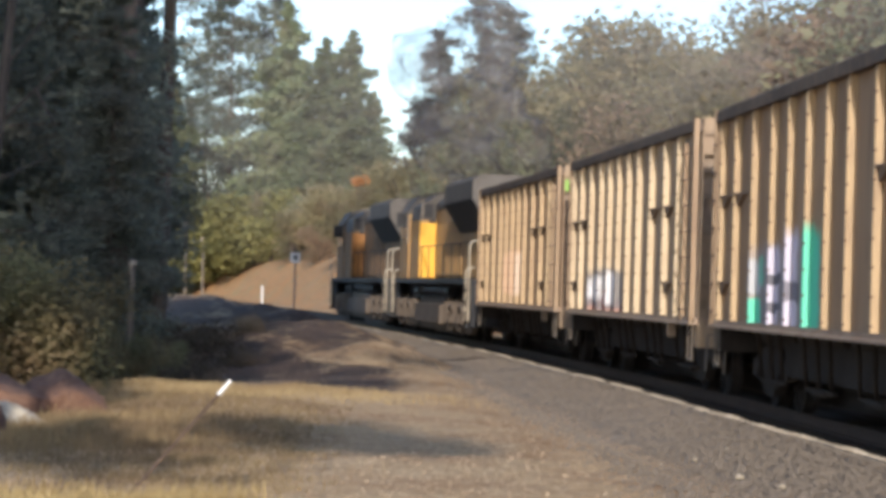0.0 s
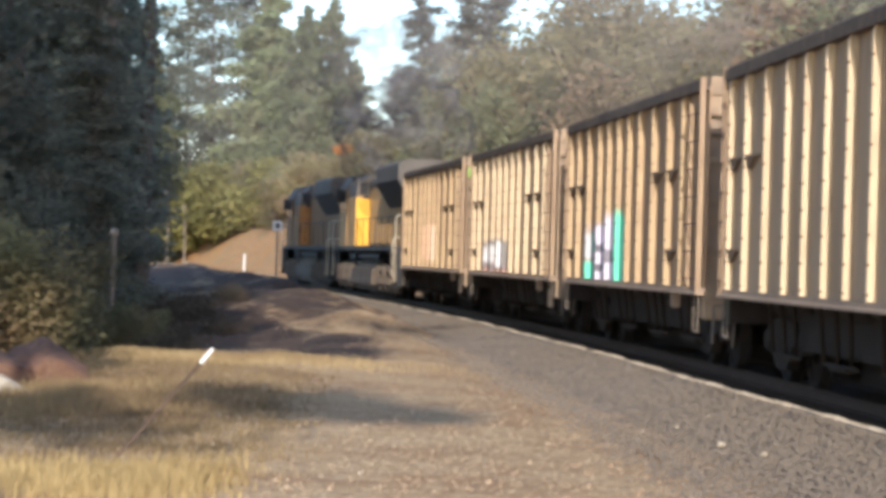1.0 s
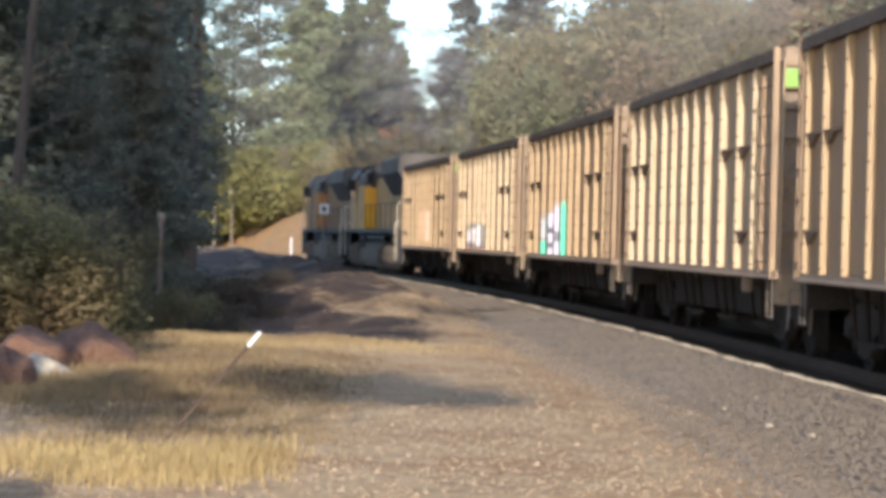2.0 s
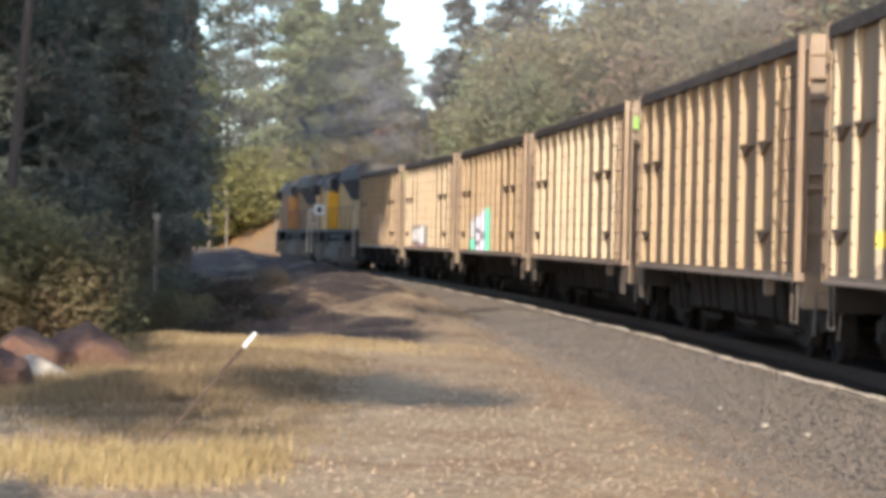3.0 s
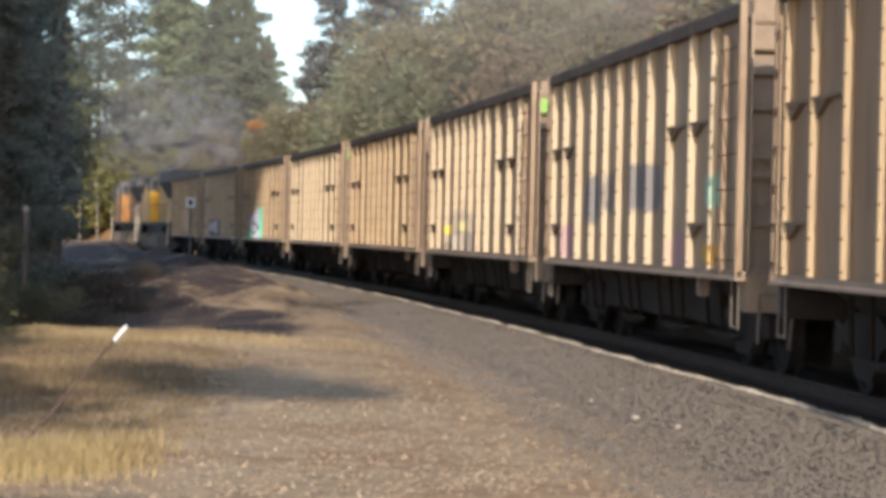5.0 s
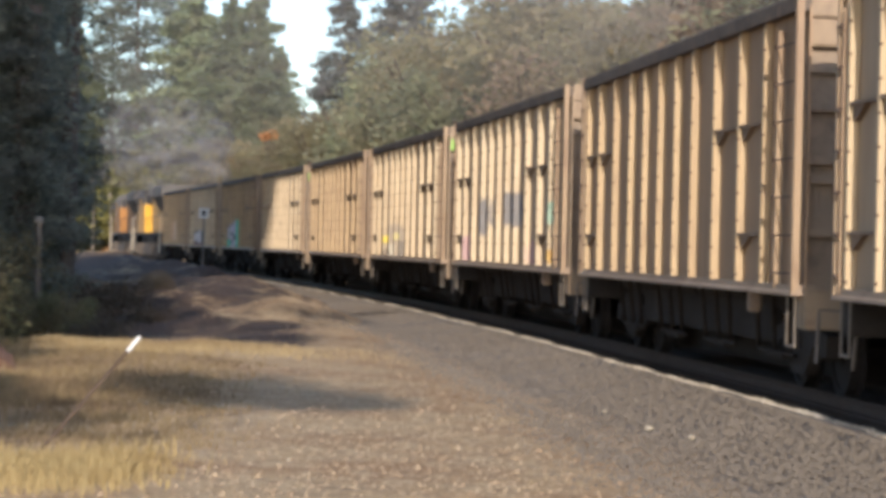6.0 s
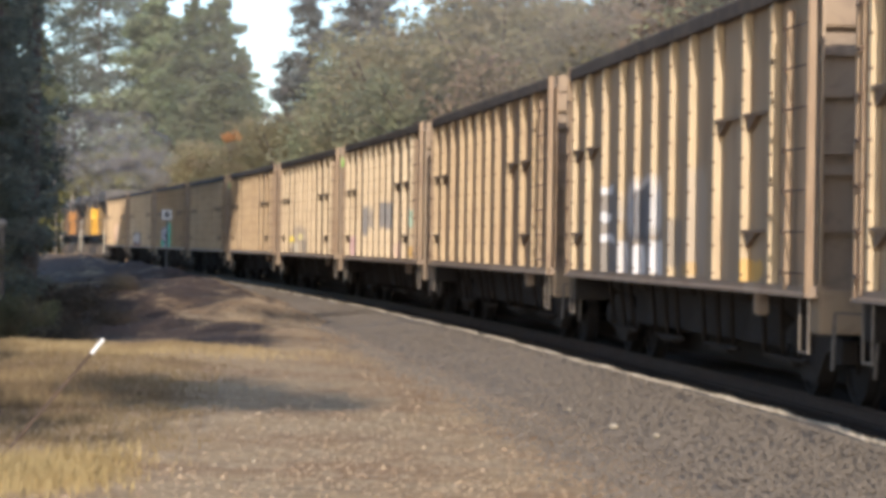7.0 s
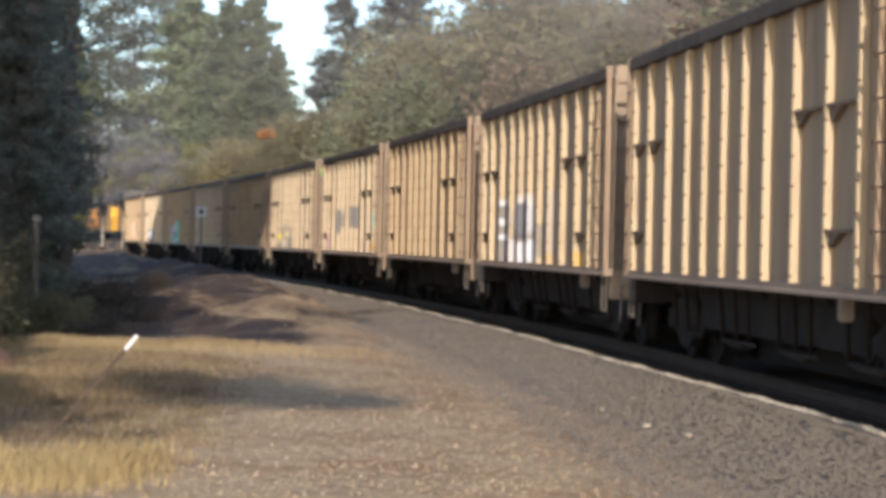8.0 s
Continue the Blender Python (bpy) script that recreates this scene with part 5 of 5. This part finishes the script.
for x, y, a, sc in ((-16.8, 247, 1.0, 1.6), (-23.4, 259, 2.0, 2.0), (-14.2, 248, 3.0, 1.5), (-27, 265, 4.0, 2.1), (-11.5, 243, 5, 1.1), (-20.9, 176, 2.6, 0.95)):
    stand_copy(bush, x, y, a, sc)
sapling = tree("sapling", broadleaf_parts(7.4, 1.0, 85, 900, 0.16, 6, 0.72), F_RUST, "slender sapling with rust-orange autumn leaves", "tree", 14)
stand(sapling, -6.7, 198, 0.4)
for x, y, a, sc in ((-7.8, 195.5, 0.3, 0.62), (-5.4, 196.5, 1.9, 0.66), (-6.6, 193.5, 3.3, 0.5)):
    stand_copy(oak_a, x, y, a, sc)
shrub = tree("shrub", broadleaf_parts(2.5, 1.6, 91, 9000, 0.06, 20, 0.0), F_SHRUB, "olive and rust leafy shrub in half shade", "bush", 10, "shrubs by the boulders")
stand(shrub, -6.6, 39.5, 0.0)
for x, y, a, sc in ((-8.2, 38.5, 1.4, 1.15), (-7.6, 42, 2.4, 1.0), (-9.6, 41, 3.5, 1.3), (-6.2, 42.5, 4.2, 0.8), (-6.1, 48.5, 0.6, 0.5), (-5.7, 52, 1.8, 0.42), (-6.5, 55, 3.0, 0.55), (-7.0, 50, 5.1, 0.6)):
    stand_copy(shrub, x, y, a, sc)

# low dark brush in the hollow behind the grassy rise
brush = tree("bramble", broadleaf_parts(0.9, 1.3, 95, 3000, 0.05, 14, 0.0), F_BRAMBLE, "low dark brush in the shaded hollow", "bush", 16, "brush in the hollow")
stand(brush, -5.5, 55, 0.0)
for x, y, a, sc in ((-6.7, 58, 1.0, 1.1), (-5.8, 62, 2.0, 0.8), (-5.0, 50.5, 4.0, 0.6), (-4.5, 57, 0.7, 0.55), (-6.2, 52.5, 3.6, 0.9), (-4.9, 64, 1.6, 0.5)):
    stand_copy(brush, x, y, a, sc)

# ---------- small things ----------
def boulder(label, x, y, sx, sy, sz, seed, mat, sink=0.12):
    bm = bmesh.new()
    bmesh.ops.create_icosphere(bm, subdivisions=4, radius=1.0)
    pick = random.Random(seed)
    cuts = [(Vector((pick.uniform(-1, 1), pick.uniform(-1, 0.6), pick.uniform(-0.2, 1))).normalized(), pick.uniform(0.55, 0.82)) for k in range(11)]
    for v in bm.verts:
        p = v.co.copy()
        for nrm, off in cuts:
            over = p.dot(nrm) - off
            if over > 0:
                p -= over * nrm
        v.co = p
        c = noise.cell_vector(p * 1.3 + Vector((seed, seed, 0)))
        d = 1.15 + 0.15 * noise.noise(p * 1.1 + Vector((seed, 0, 0))) + 0.08 * noise.noise(p * 6) + 0.02 * c.x
        v.co = Vector((p.x * sx * d, p.y * sy * d, p.z * sz * d))
    ob = tagged(new("boulder", finish(bm, "boulder", mat)), label, "rock", "boulders in the dry grass")
    ob.location = (x, y, ground_z(x, y) + sz * 0.75 - sink)
    return ob


boulder("large reddish brown boulder in dry grass", -5.0, 33.5, 0.58, 0.5, 0.38, 3, M_ROCK)
boulder("reddish brown boulder with a sloping top", -5.75, 33.0, 0.6, 0.5, 0.38, 9, M_ROCK)
boulder("pale cream boulder leaning on a red one", -5.1, 30.4, 0.4, 0.3, 0.24, 5, M_PALE_ROCK)
boulder("dark red boulder at the edge of the grass", -5.3, 28.9, 0.5, 0.42, 0.36, 14, M_ROCK)

for x, y, s in ((3.03, 25.56, 0.045), (3.28, 24.2, 0.035), (2.85, 28.3, 0.024), (2.45, 28.0, 0.018), (-0.5, 21.5, 0.02), (3.35, 29.6, 0.018)):
    bm = bmesh.new()
    bmesh.ops.create_icosphere(bm, subdivisions=2, radius=s)
    for v in bm.verts:
        v.co *= 1 + 0.4 * noise.noise(v.co * 18 + Vector((x * 9, 0, 0)))
        v.co.z *= 0.75
    ob = tagged(new("stone", finish(bm, "stone", M_PALE_ROCK)), "small pale stone lying on the ballast shoulder", "rock", "pale stones")
    s_, u_ = track_coords(np.array([x]), np.array([y]))
    ob.location = (x, y, max(ground_z(x, y), float(np.interp(u_[0], bu, bz))) + s * 0.45)

stake = thing("marker_stake", "leaning rusty stake with a white painted tip", "stake")
bm = bmesh.new()
rod(bm, (-2.7, 21.5, -0.25), (-1.9, 21.75, 0.72), 0.014, 0.013, 8)
part("shaft", bm, M_STAKE, stake)
bm = bmesh.new()
rod(bm, (-1.9, 21.75, 0.72), (-1.8, 21.785, 0.845), 0.018, 0.018, 8)
part("tip", bm, M_WHITE, stake, "white painted tip")

sign = thing("track_sign", "small white square sign with dark mark on a steel post", "sign")
sx_, sy_ = -7.15, 122.0
gz = ground_z(sx_, sy_) - 0.2
bm = bmesh.new()
rod(bm, (sx_, sy_, gz), (sx_, sy_, 3.05), 0.045, 0.045, 8)
part("post", bm, M_GALV, sign)
bm = bmesh.new()
box(bm, sx_ - 0.24, sx_ + 0.24, sy_ - 0.07, sy_ - 0.05, 2.66, 3.14, 0.004)
part("plate", bm, M_WHITE, sign, "white square plate")
bm = bmesh.new()
box(bm, sx_ - 0.1, sx_ + 0.1, sy_ - 0.08, sy_ - 0.072, 2.78, 3.02)
part("mark", bm, M_BLACK, sign, "dark bar on the plate")

bm = bmesh.new()
rod(bm, (-15.4, 216, 0.0), (-15.4, 216, 1.5), 0.09, 0.09, 8)
tagged(new("marker_post", finish(bm, "marker_post", M_WHITE)), "short white marker post by the far bend", "post").location = (0, 0, ground_z(-15.4, 216))

post = thing("old_post", "weathered grey post with a pale knob on top", "post")
px_, py_ = -6.38, 52.0
gz = ground_z(px_, py_) - 0.2
# shaft and knob take darker colours to stand in for tree shade
bm = bmesh.new()
rod(bm, (px_, py_, gz), (px_, py_, 1.92), 0.07, 0.06, 9)
part("shaft", bm, M_BARK, post)
bm = bmesh.new()
bmesh.ops.create_uvsphere(bm, u_segments=12, v_segments=8, radius=0.1, matrix=Matrix.Translation((px_, py_, 1.98)))
part("knob", bm, M_POLE, post)

for x, y, top in ((-25.8, 253.6, 8.2), (-24.1, 253.8, 6.9)):
    pole = thing("utility_pole", "thin pale wooden pole among the bushes", "pole", "poles by the bend")
    bm = bmesh.new()
    rod(bm, (x, y, ground_z(x, y) - 0.3), (x, y, top), 0.11, 0.085, 8)
    part("shaft", bm, M_POLE, pole)
    bm = bmesh.new()
    box(bm, x - 0.3, x + 0.08, y - 0.22, y - 0.11, top - 1.5, top - 0.85, 0.03)
    part("bracket", bm, M_STEP, pole)

# bare trunk with a few dead limbs among the dark trees
dead = thing("dead_tree", "bare grey trunk with broken limbs before dark trees", "tree")
bm = bmesh.new()
rod(bm, (-8.75, 47.5, -0.3), (-8.45, 47.5, 4.0), 0.12, 0.1, 10)
rod(bm, (-8.45, 47.5, 3.95), (-8.0, 47.4, 9.5), 0.1, 0.07, 10)
part("trunk", bm, M_DEAD, dead)
for p_, q_ in (((-8.3, 47.5, 4.6), (-7.2, 47.0, 5.6)), ((-7.7, 47.2, 5.15), (-7.3, 47.1, 4.5)), ((-8.3, 47.5, 5.6), (-7.5, 47.3, 6.6)), ((-8.5, 47.5, 3.4), (-7.4, 47.2, 3.9)), ((-8.4, 47.5, 4.9), (-9.3, 47.1, 5.7))):
    bm = bmesh.new()
    rod(bm, p_, q_, 0.03, 0.01, 6)
    part("limb", bm, M_DEAD, dead)

# fallen branch in the shade
bm = bmesh.new()
rod(bm, (-6.0, 62.0, -0.1), (-6.68, 62.2, 0.69), 0.03, 0.02, 6)
rod(bm, (-6.35, 62.1, 0.3), (-6.3, 62.3, 0.75), 0.015, 0.008, 6)
tagged(new("fallen_branch", finish(bm, "fallen_branch", M_POLE)), "bare grey branch leaning in the shaded grass", "branch")

# ---------- dry grass and litter ----------
def grass(name, n, region, hmin, hmax, seed, label, clump=0.25, mat=F_STRAW):
    r = np.random.RandomState(seed)
    m = n // 18
    cx_, cy_ = region(r, m)
    x = np.repeat(cx_, 18) + r.normal(0, clump, m * 18)
    y = np.repeat(cy_, 18) + r.normal(0, clump, m * 18)
    z = ground_height(x, y) - 0.01
    hgt = np.repeat(r.uniform(hmin, hmax, m), 18) * r.uniform(0.5, 1.2, m * 18)
    a = r.uniform(0, 6.28, m * 18)
    lean = r.uniform(0.1, 0.8, m * 18) * hgt
    w = 0.003 + 0.004 * r.uniform(0, 1, m * 18)
    ca, sa = np.cos(a), np.sin(a)
    base = np.stack([x, y, z], 1)
    side = np.stack([-sa * w, ca * w, 0 * w], 1)
    midp = base + np.stack([ca * lean * 0.35, sa * lean * 0.35, hgt * 0.6], 1)
    tip = base + np.stack([ca * lean, sa * lean, hgt], 1)
    co = np.stack([base - side, base + side, midp + side * 0.8, midp - side * 0.8, tip], 1).reshape(-1, 3)
    k = 5 * np.arange(len(x))[:, None]
    me = quads(name, co, np.concatenate([k + np.array([[0, 1, 2]]), k + np.array([[0, 2, 3]]), k + np.array([[3, 2, 4]])]))
    me.materials.append(mat)
    return tagged(new(name, me), label, "grass", kind="stuff")


def patchy(x, y, r, sharp=0.1):
    return waves(x * 1.6, y * 0.9, 29) + r.normal(0, 0.25, len(x)) > sharp + 0.15


def near_left(r, m):
    y = 16.5 + 27.5 * r.uniform(0, 1, m * 4) ** 1.1
    x = -1.55 + r.normal(0, 0.3, m * 4) - (0.18 * y) * r.uniform(0, 1, m * 4) ** 0.9
    k = np.flatnonzero(patchy(x, y, r))[:m]
    return x[np.resize(k, m)], y[np.resize(k, m)]


def straw_bank(r, m):
    x = -1.8 - np.abs(r.normal(0, 1.0, m)) + r.normal(0, 0.22, m)
    return x, 20.2 + 0.4 * np.sin(x * 3.1) + r.normal(0, 0.75, m)


def yard(r, m):
    y = 16 + 60 * r.uniform(0, 1, m) ** 1.6
    return r.uniform(-1, 1, m) * 0.17 * y - 1.0, y


grass("dry_grass", 40000, near_left, 0.03, 0.11, 3, "patchy straw-brown dry grass among the boulders", 0.3, F_BROWN_STRAW)
def rise(r, m):
    x, y = -3.6 + r.normal(0, 1.4, m * 4), 40.6 + r.normal(0, 1.1, m * 4)
    k = np.flatnonzero(patchy(x * 1.4, y, r, -0.2))[:m]
    return x[np.resize(k, m)], y[np.resize(k, m)]


def boulder_foot(r, m):
    return -4.6 + r.normal(0, 0.8, m), 29.5 + r.normal(0, 1.6, m)


grass("rise_grass", 18000, rise, 0.03, 0.11, 8, "sunlit straw on the low rise before the shade", 0.35)
grass("boulder_grass", 12000, boulder_foot, 0.06, 0.2, 9, "dry brown straw tufts round the boulders", 0.2, F_BROWN_STRAW)
grass("tall_grass", 9500, straw_bank, 0.05, 0.2, 6, "bright tall straw at the edge of the yard", 0.16, F_GOLD)
grass("short_grass", 5000, yard, 0.012, 0.03, 4, "short dead straw on the bare yard", 0.5)
rs = np.random.RandomState(17)
N = 14000
yy = 15.5 + 45 * rs.uniform(0, 1, N) ** 1.7
xx = rs.uniform(-0.19, 0.17, N) * yy
ok = track_coords(xx, yy)[1] < -3.6
xx, yy = xx[ok], yy[ok]
me = chips("clods", xx, yy, ground_height(xx, yy), rs.uniform(0.006, 0.026, len(xx)) * (1 + (rs.uniform(0, 1, len(xx)) > 0.985)), rs)
me.materials.append(stone_material("clod", (0.27, 0.18, 0.105), (0.46, 0.345, 0.22), (0.23, 0.152, 0.092)))
tagged(new("ground_litter", me), "small clods, gravel and chips on the dirt", "gravel", kind="stuff")

# ---------- thin exhaust drifting over the engines ----------
def smoke_material():
    m, n, l, b = nodes("thin_exhaust")
    tc = n.new("ShaderNodeTexCoord").outputs["Object"]
    b.inputs["Base Color"].default_value = (0.16, 0.155, 0.16, 1)
    b.inputs["Roughness"].default_value = 1.0
    b.inputs["Specular IOR Level"].default_value = 0.0
    f = n.new("ShaderNodeMath")
    f.operation = "MULTIPLY"
    l.new(noise_of(n, l, tc, 0.9, 3, 0.38, 0.75), f.inputs[0])
    f.inputs[1].default_value = 0.55
    l.new(f.outputs[0], b.inputs["Alpha"])
    return m


M_EXHAUST = smoke_material()
PUFFS = []
q = np.random.RandomState(90)
for k in range(3):
    bm = bmesh.new()
    bmesh.ops.create_icosphere(bm, subdivisions=4, radius=1.0)
    rr = 1.5 + 0.3 * k
    for v in bm.verts:
        d = 1 + 0.5 * noise.noise(v.co * 1.4 + Vector((k * 7.0, 0, 0))) + 0.25 * noise.noise(v.co * 3.5 + Vector((0, k * 5.0, 0)))
        v.co = Vector((v.co.x * rr * d, v.co.y * rr * d * 2.2, v.co.z * rr * d))
    for f in bm.faces:
        f.smooth = True
    ob = tagged(new("exhaust_puff", finish(bm, "exhaust_puff", M_EXHAUST)), "thin dark diesel exhaust drifting above the locomotives", "smoke", "exhaust over the train")
    PUFFS.append((ob, (15.0, 9.0, 13.0)[k], (5.8, 6.4, 8.5)[k], float(q.normal(0, 0.4))))

# smoke and air haze before the hillside, added as thin domed veils, open towards the hill
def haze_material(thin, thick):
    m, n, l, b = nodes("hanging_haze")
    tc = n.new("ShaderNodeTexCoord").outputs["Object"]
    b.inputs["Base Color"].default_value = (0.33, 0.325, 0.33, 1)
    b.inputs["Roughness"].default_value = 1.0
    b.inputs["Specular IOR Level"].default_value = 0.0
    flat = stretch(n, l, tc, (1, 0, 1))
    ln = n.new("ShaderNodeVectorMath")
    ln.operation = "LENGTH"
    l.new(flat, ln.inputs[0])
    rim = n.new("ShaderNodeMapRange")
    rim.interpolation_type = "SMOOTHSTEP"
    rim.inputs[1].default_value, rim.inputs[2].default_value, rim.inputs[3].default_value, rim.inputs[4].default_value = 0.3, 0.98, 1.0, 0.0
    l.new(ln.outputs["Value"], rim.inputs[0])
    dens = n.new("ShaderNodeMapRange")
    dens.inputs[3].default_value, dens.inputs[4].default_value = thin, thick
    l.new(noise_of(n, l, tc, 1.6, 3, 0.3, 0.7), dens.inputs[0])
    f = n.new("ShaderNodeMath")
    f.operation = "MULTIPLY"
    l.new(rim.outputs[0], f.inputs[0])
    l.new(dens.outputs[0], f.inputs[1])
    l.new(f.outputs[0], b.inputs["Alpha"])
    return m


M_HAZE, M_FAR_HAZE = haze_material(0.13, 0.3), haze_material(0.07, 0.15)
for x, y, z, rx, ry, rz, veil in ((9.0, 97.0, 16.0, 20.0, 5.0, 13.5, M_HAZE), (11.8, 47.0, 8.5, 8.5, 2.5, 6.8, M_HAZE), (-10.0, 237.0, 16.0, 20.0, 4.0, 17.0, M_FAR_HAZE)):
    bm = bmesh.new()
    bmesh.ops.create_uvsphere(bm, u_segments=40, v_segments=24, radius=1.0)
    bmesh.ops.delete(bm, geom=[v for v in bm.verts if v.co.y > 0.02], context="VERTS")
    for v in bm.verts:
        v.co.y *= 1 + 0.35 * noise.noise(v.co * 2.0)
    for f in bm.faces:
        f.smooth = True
    ob = tagged(new("exhaust_haze", finish(bm, "exhaust_haze", veil)), "thin grey veil added for the haze before the hillside", "haze", "hanging haze", kind="stuff")
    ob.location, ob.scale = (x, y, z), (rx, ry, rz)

# ---------- ties under the rails ----------
track = tagged(new("track_ties"), "dark creosoted wooden ties between the rails", "ties", kind="structure")
bm = bmesh.new()
box(bm, -1.3, 1.3, -0.11, 0.11, -0.16, 0.0, 0.012)
tie_me = finish(bm, "tie", M_TIE)
for k in range(280):
    s = 12 + 0.5 * k
    x, y, h = on_track(s)
    t = piece("tie", tie_me, track, (float(x), float(y), -0.012))
    t.rotation_euler = (0, 0, float(h))


# ---------- the train runs away along the curve ----------
def front_place(t):
    return 127.28 + 14.046 * (t - 4) - 0.0063 * (t - 4) ** 2


def place(s):
    x, y, h = on_track(s)
    return pose(float(x), float(y), RAIL_Z, 0, 0, math.degrees(float(h)))


def motions():
    times = [0.5 * k for k in range(17)]
    spin = [k / FPS for k in range(0, 241)]
    for k, car in CARS.items():
        walk(car, [(t, place(front_place(t) - 16.15 * k + LEN / 2)) for t in times])
    for ob, mid in ((loco_b, LOCO / 2), (loco_a, LOCO * 1.5)):
        walk(ob, [(t, place(front_place(t) + mid)) for t in times])
    for ob, back, up, side in PUFFS:
        rows = []
        for t in times:
            x, y, h = on_track(front_place(t) + 9.5 - (9.5 - back) * 1.0, side)
            rows.append((t, pose(float(x), float(y), RAIL_Z + up, 0, 0, math.degrees(float(h)) + 14 * t)))
        walk(ob, rows)
    # wheels roll
    for ob in (*CARS.values(), loco_b, loco_a):
        for o in ob.children_recursive:
            if o.name.startswith("wheelset"):
                r = o.location.z
                walk(o, [(t, pose(*o.location, -math.degrees(14.046 * t / r))) for t in spin])


motions()
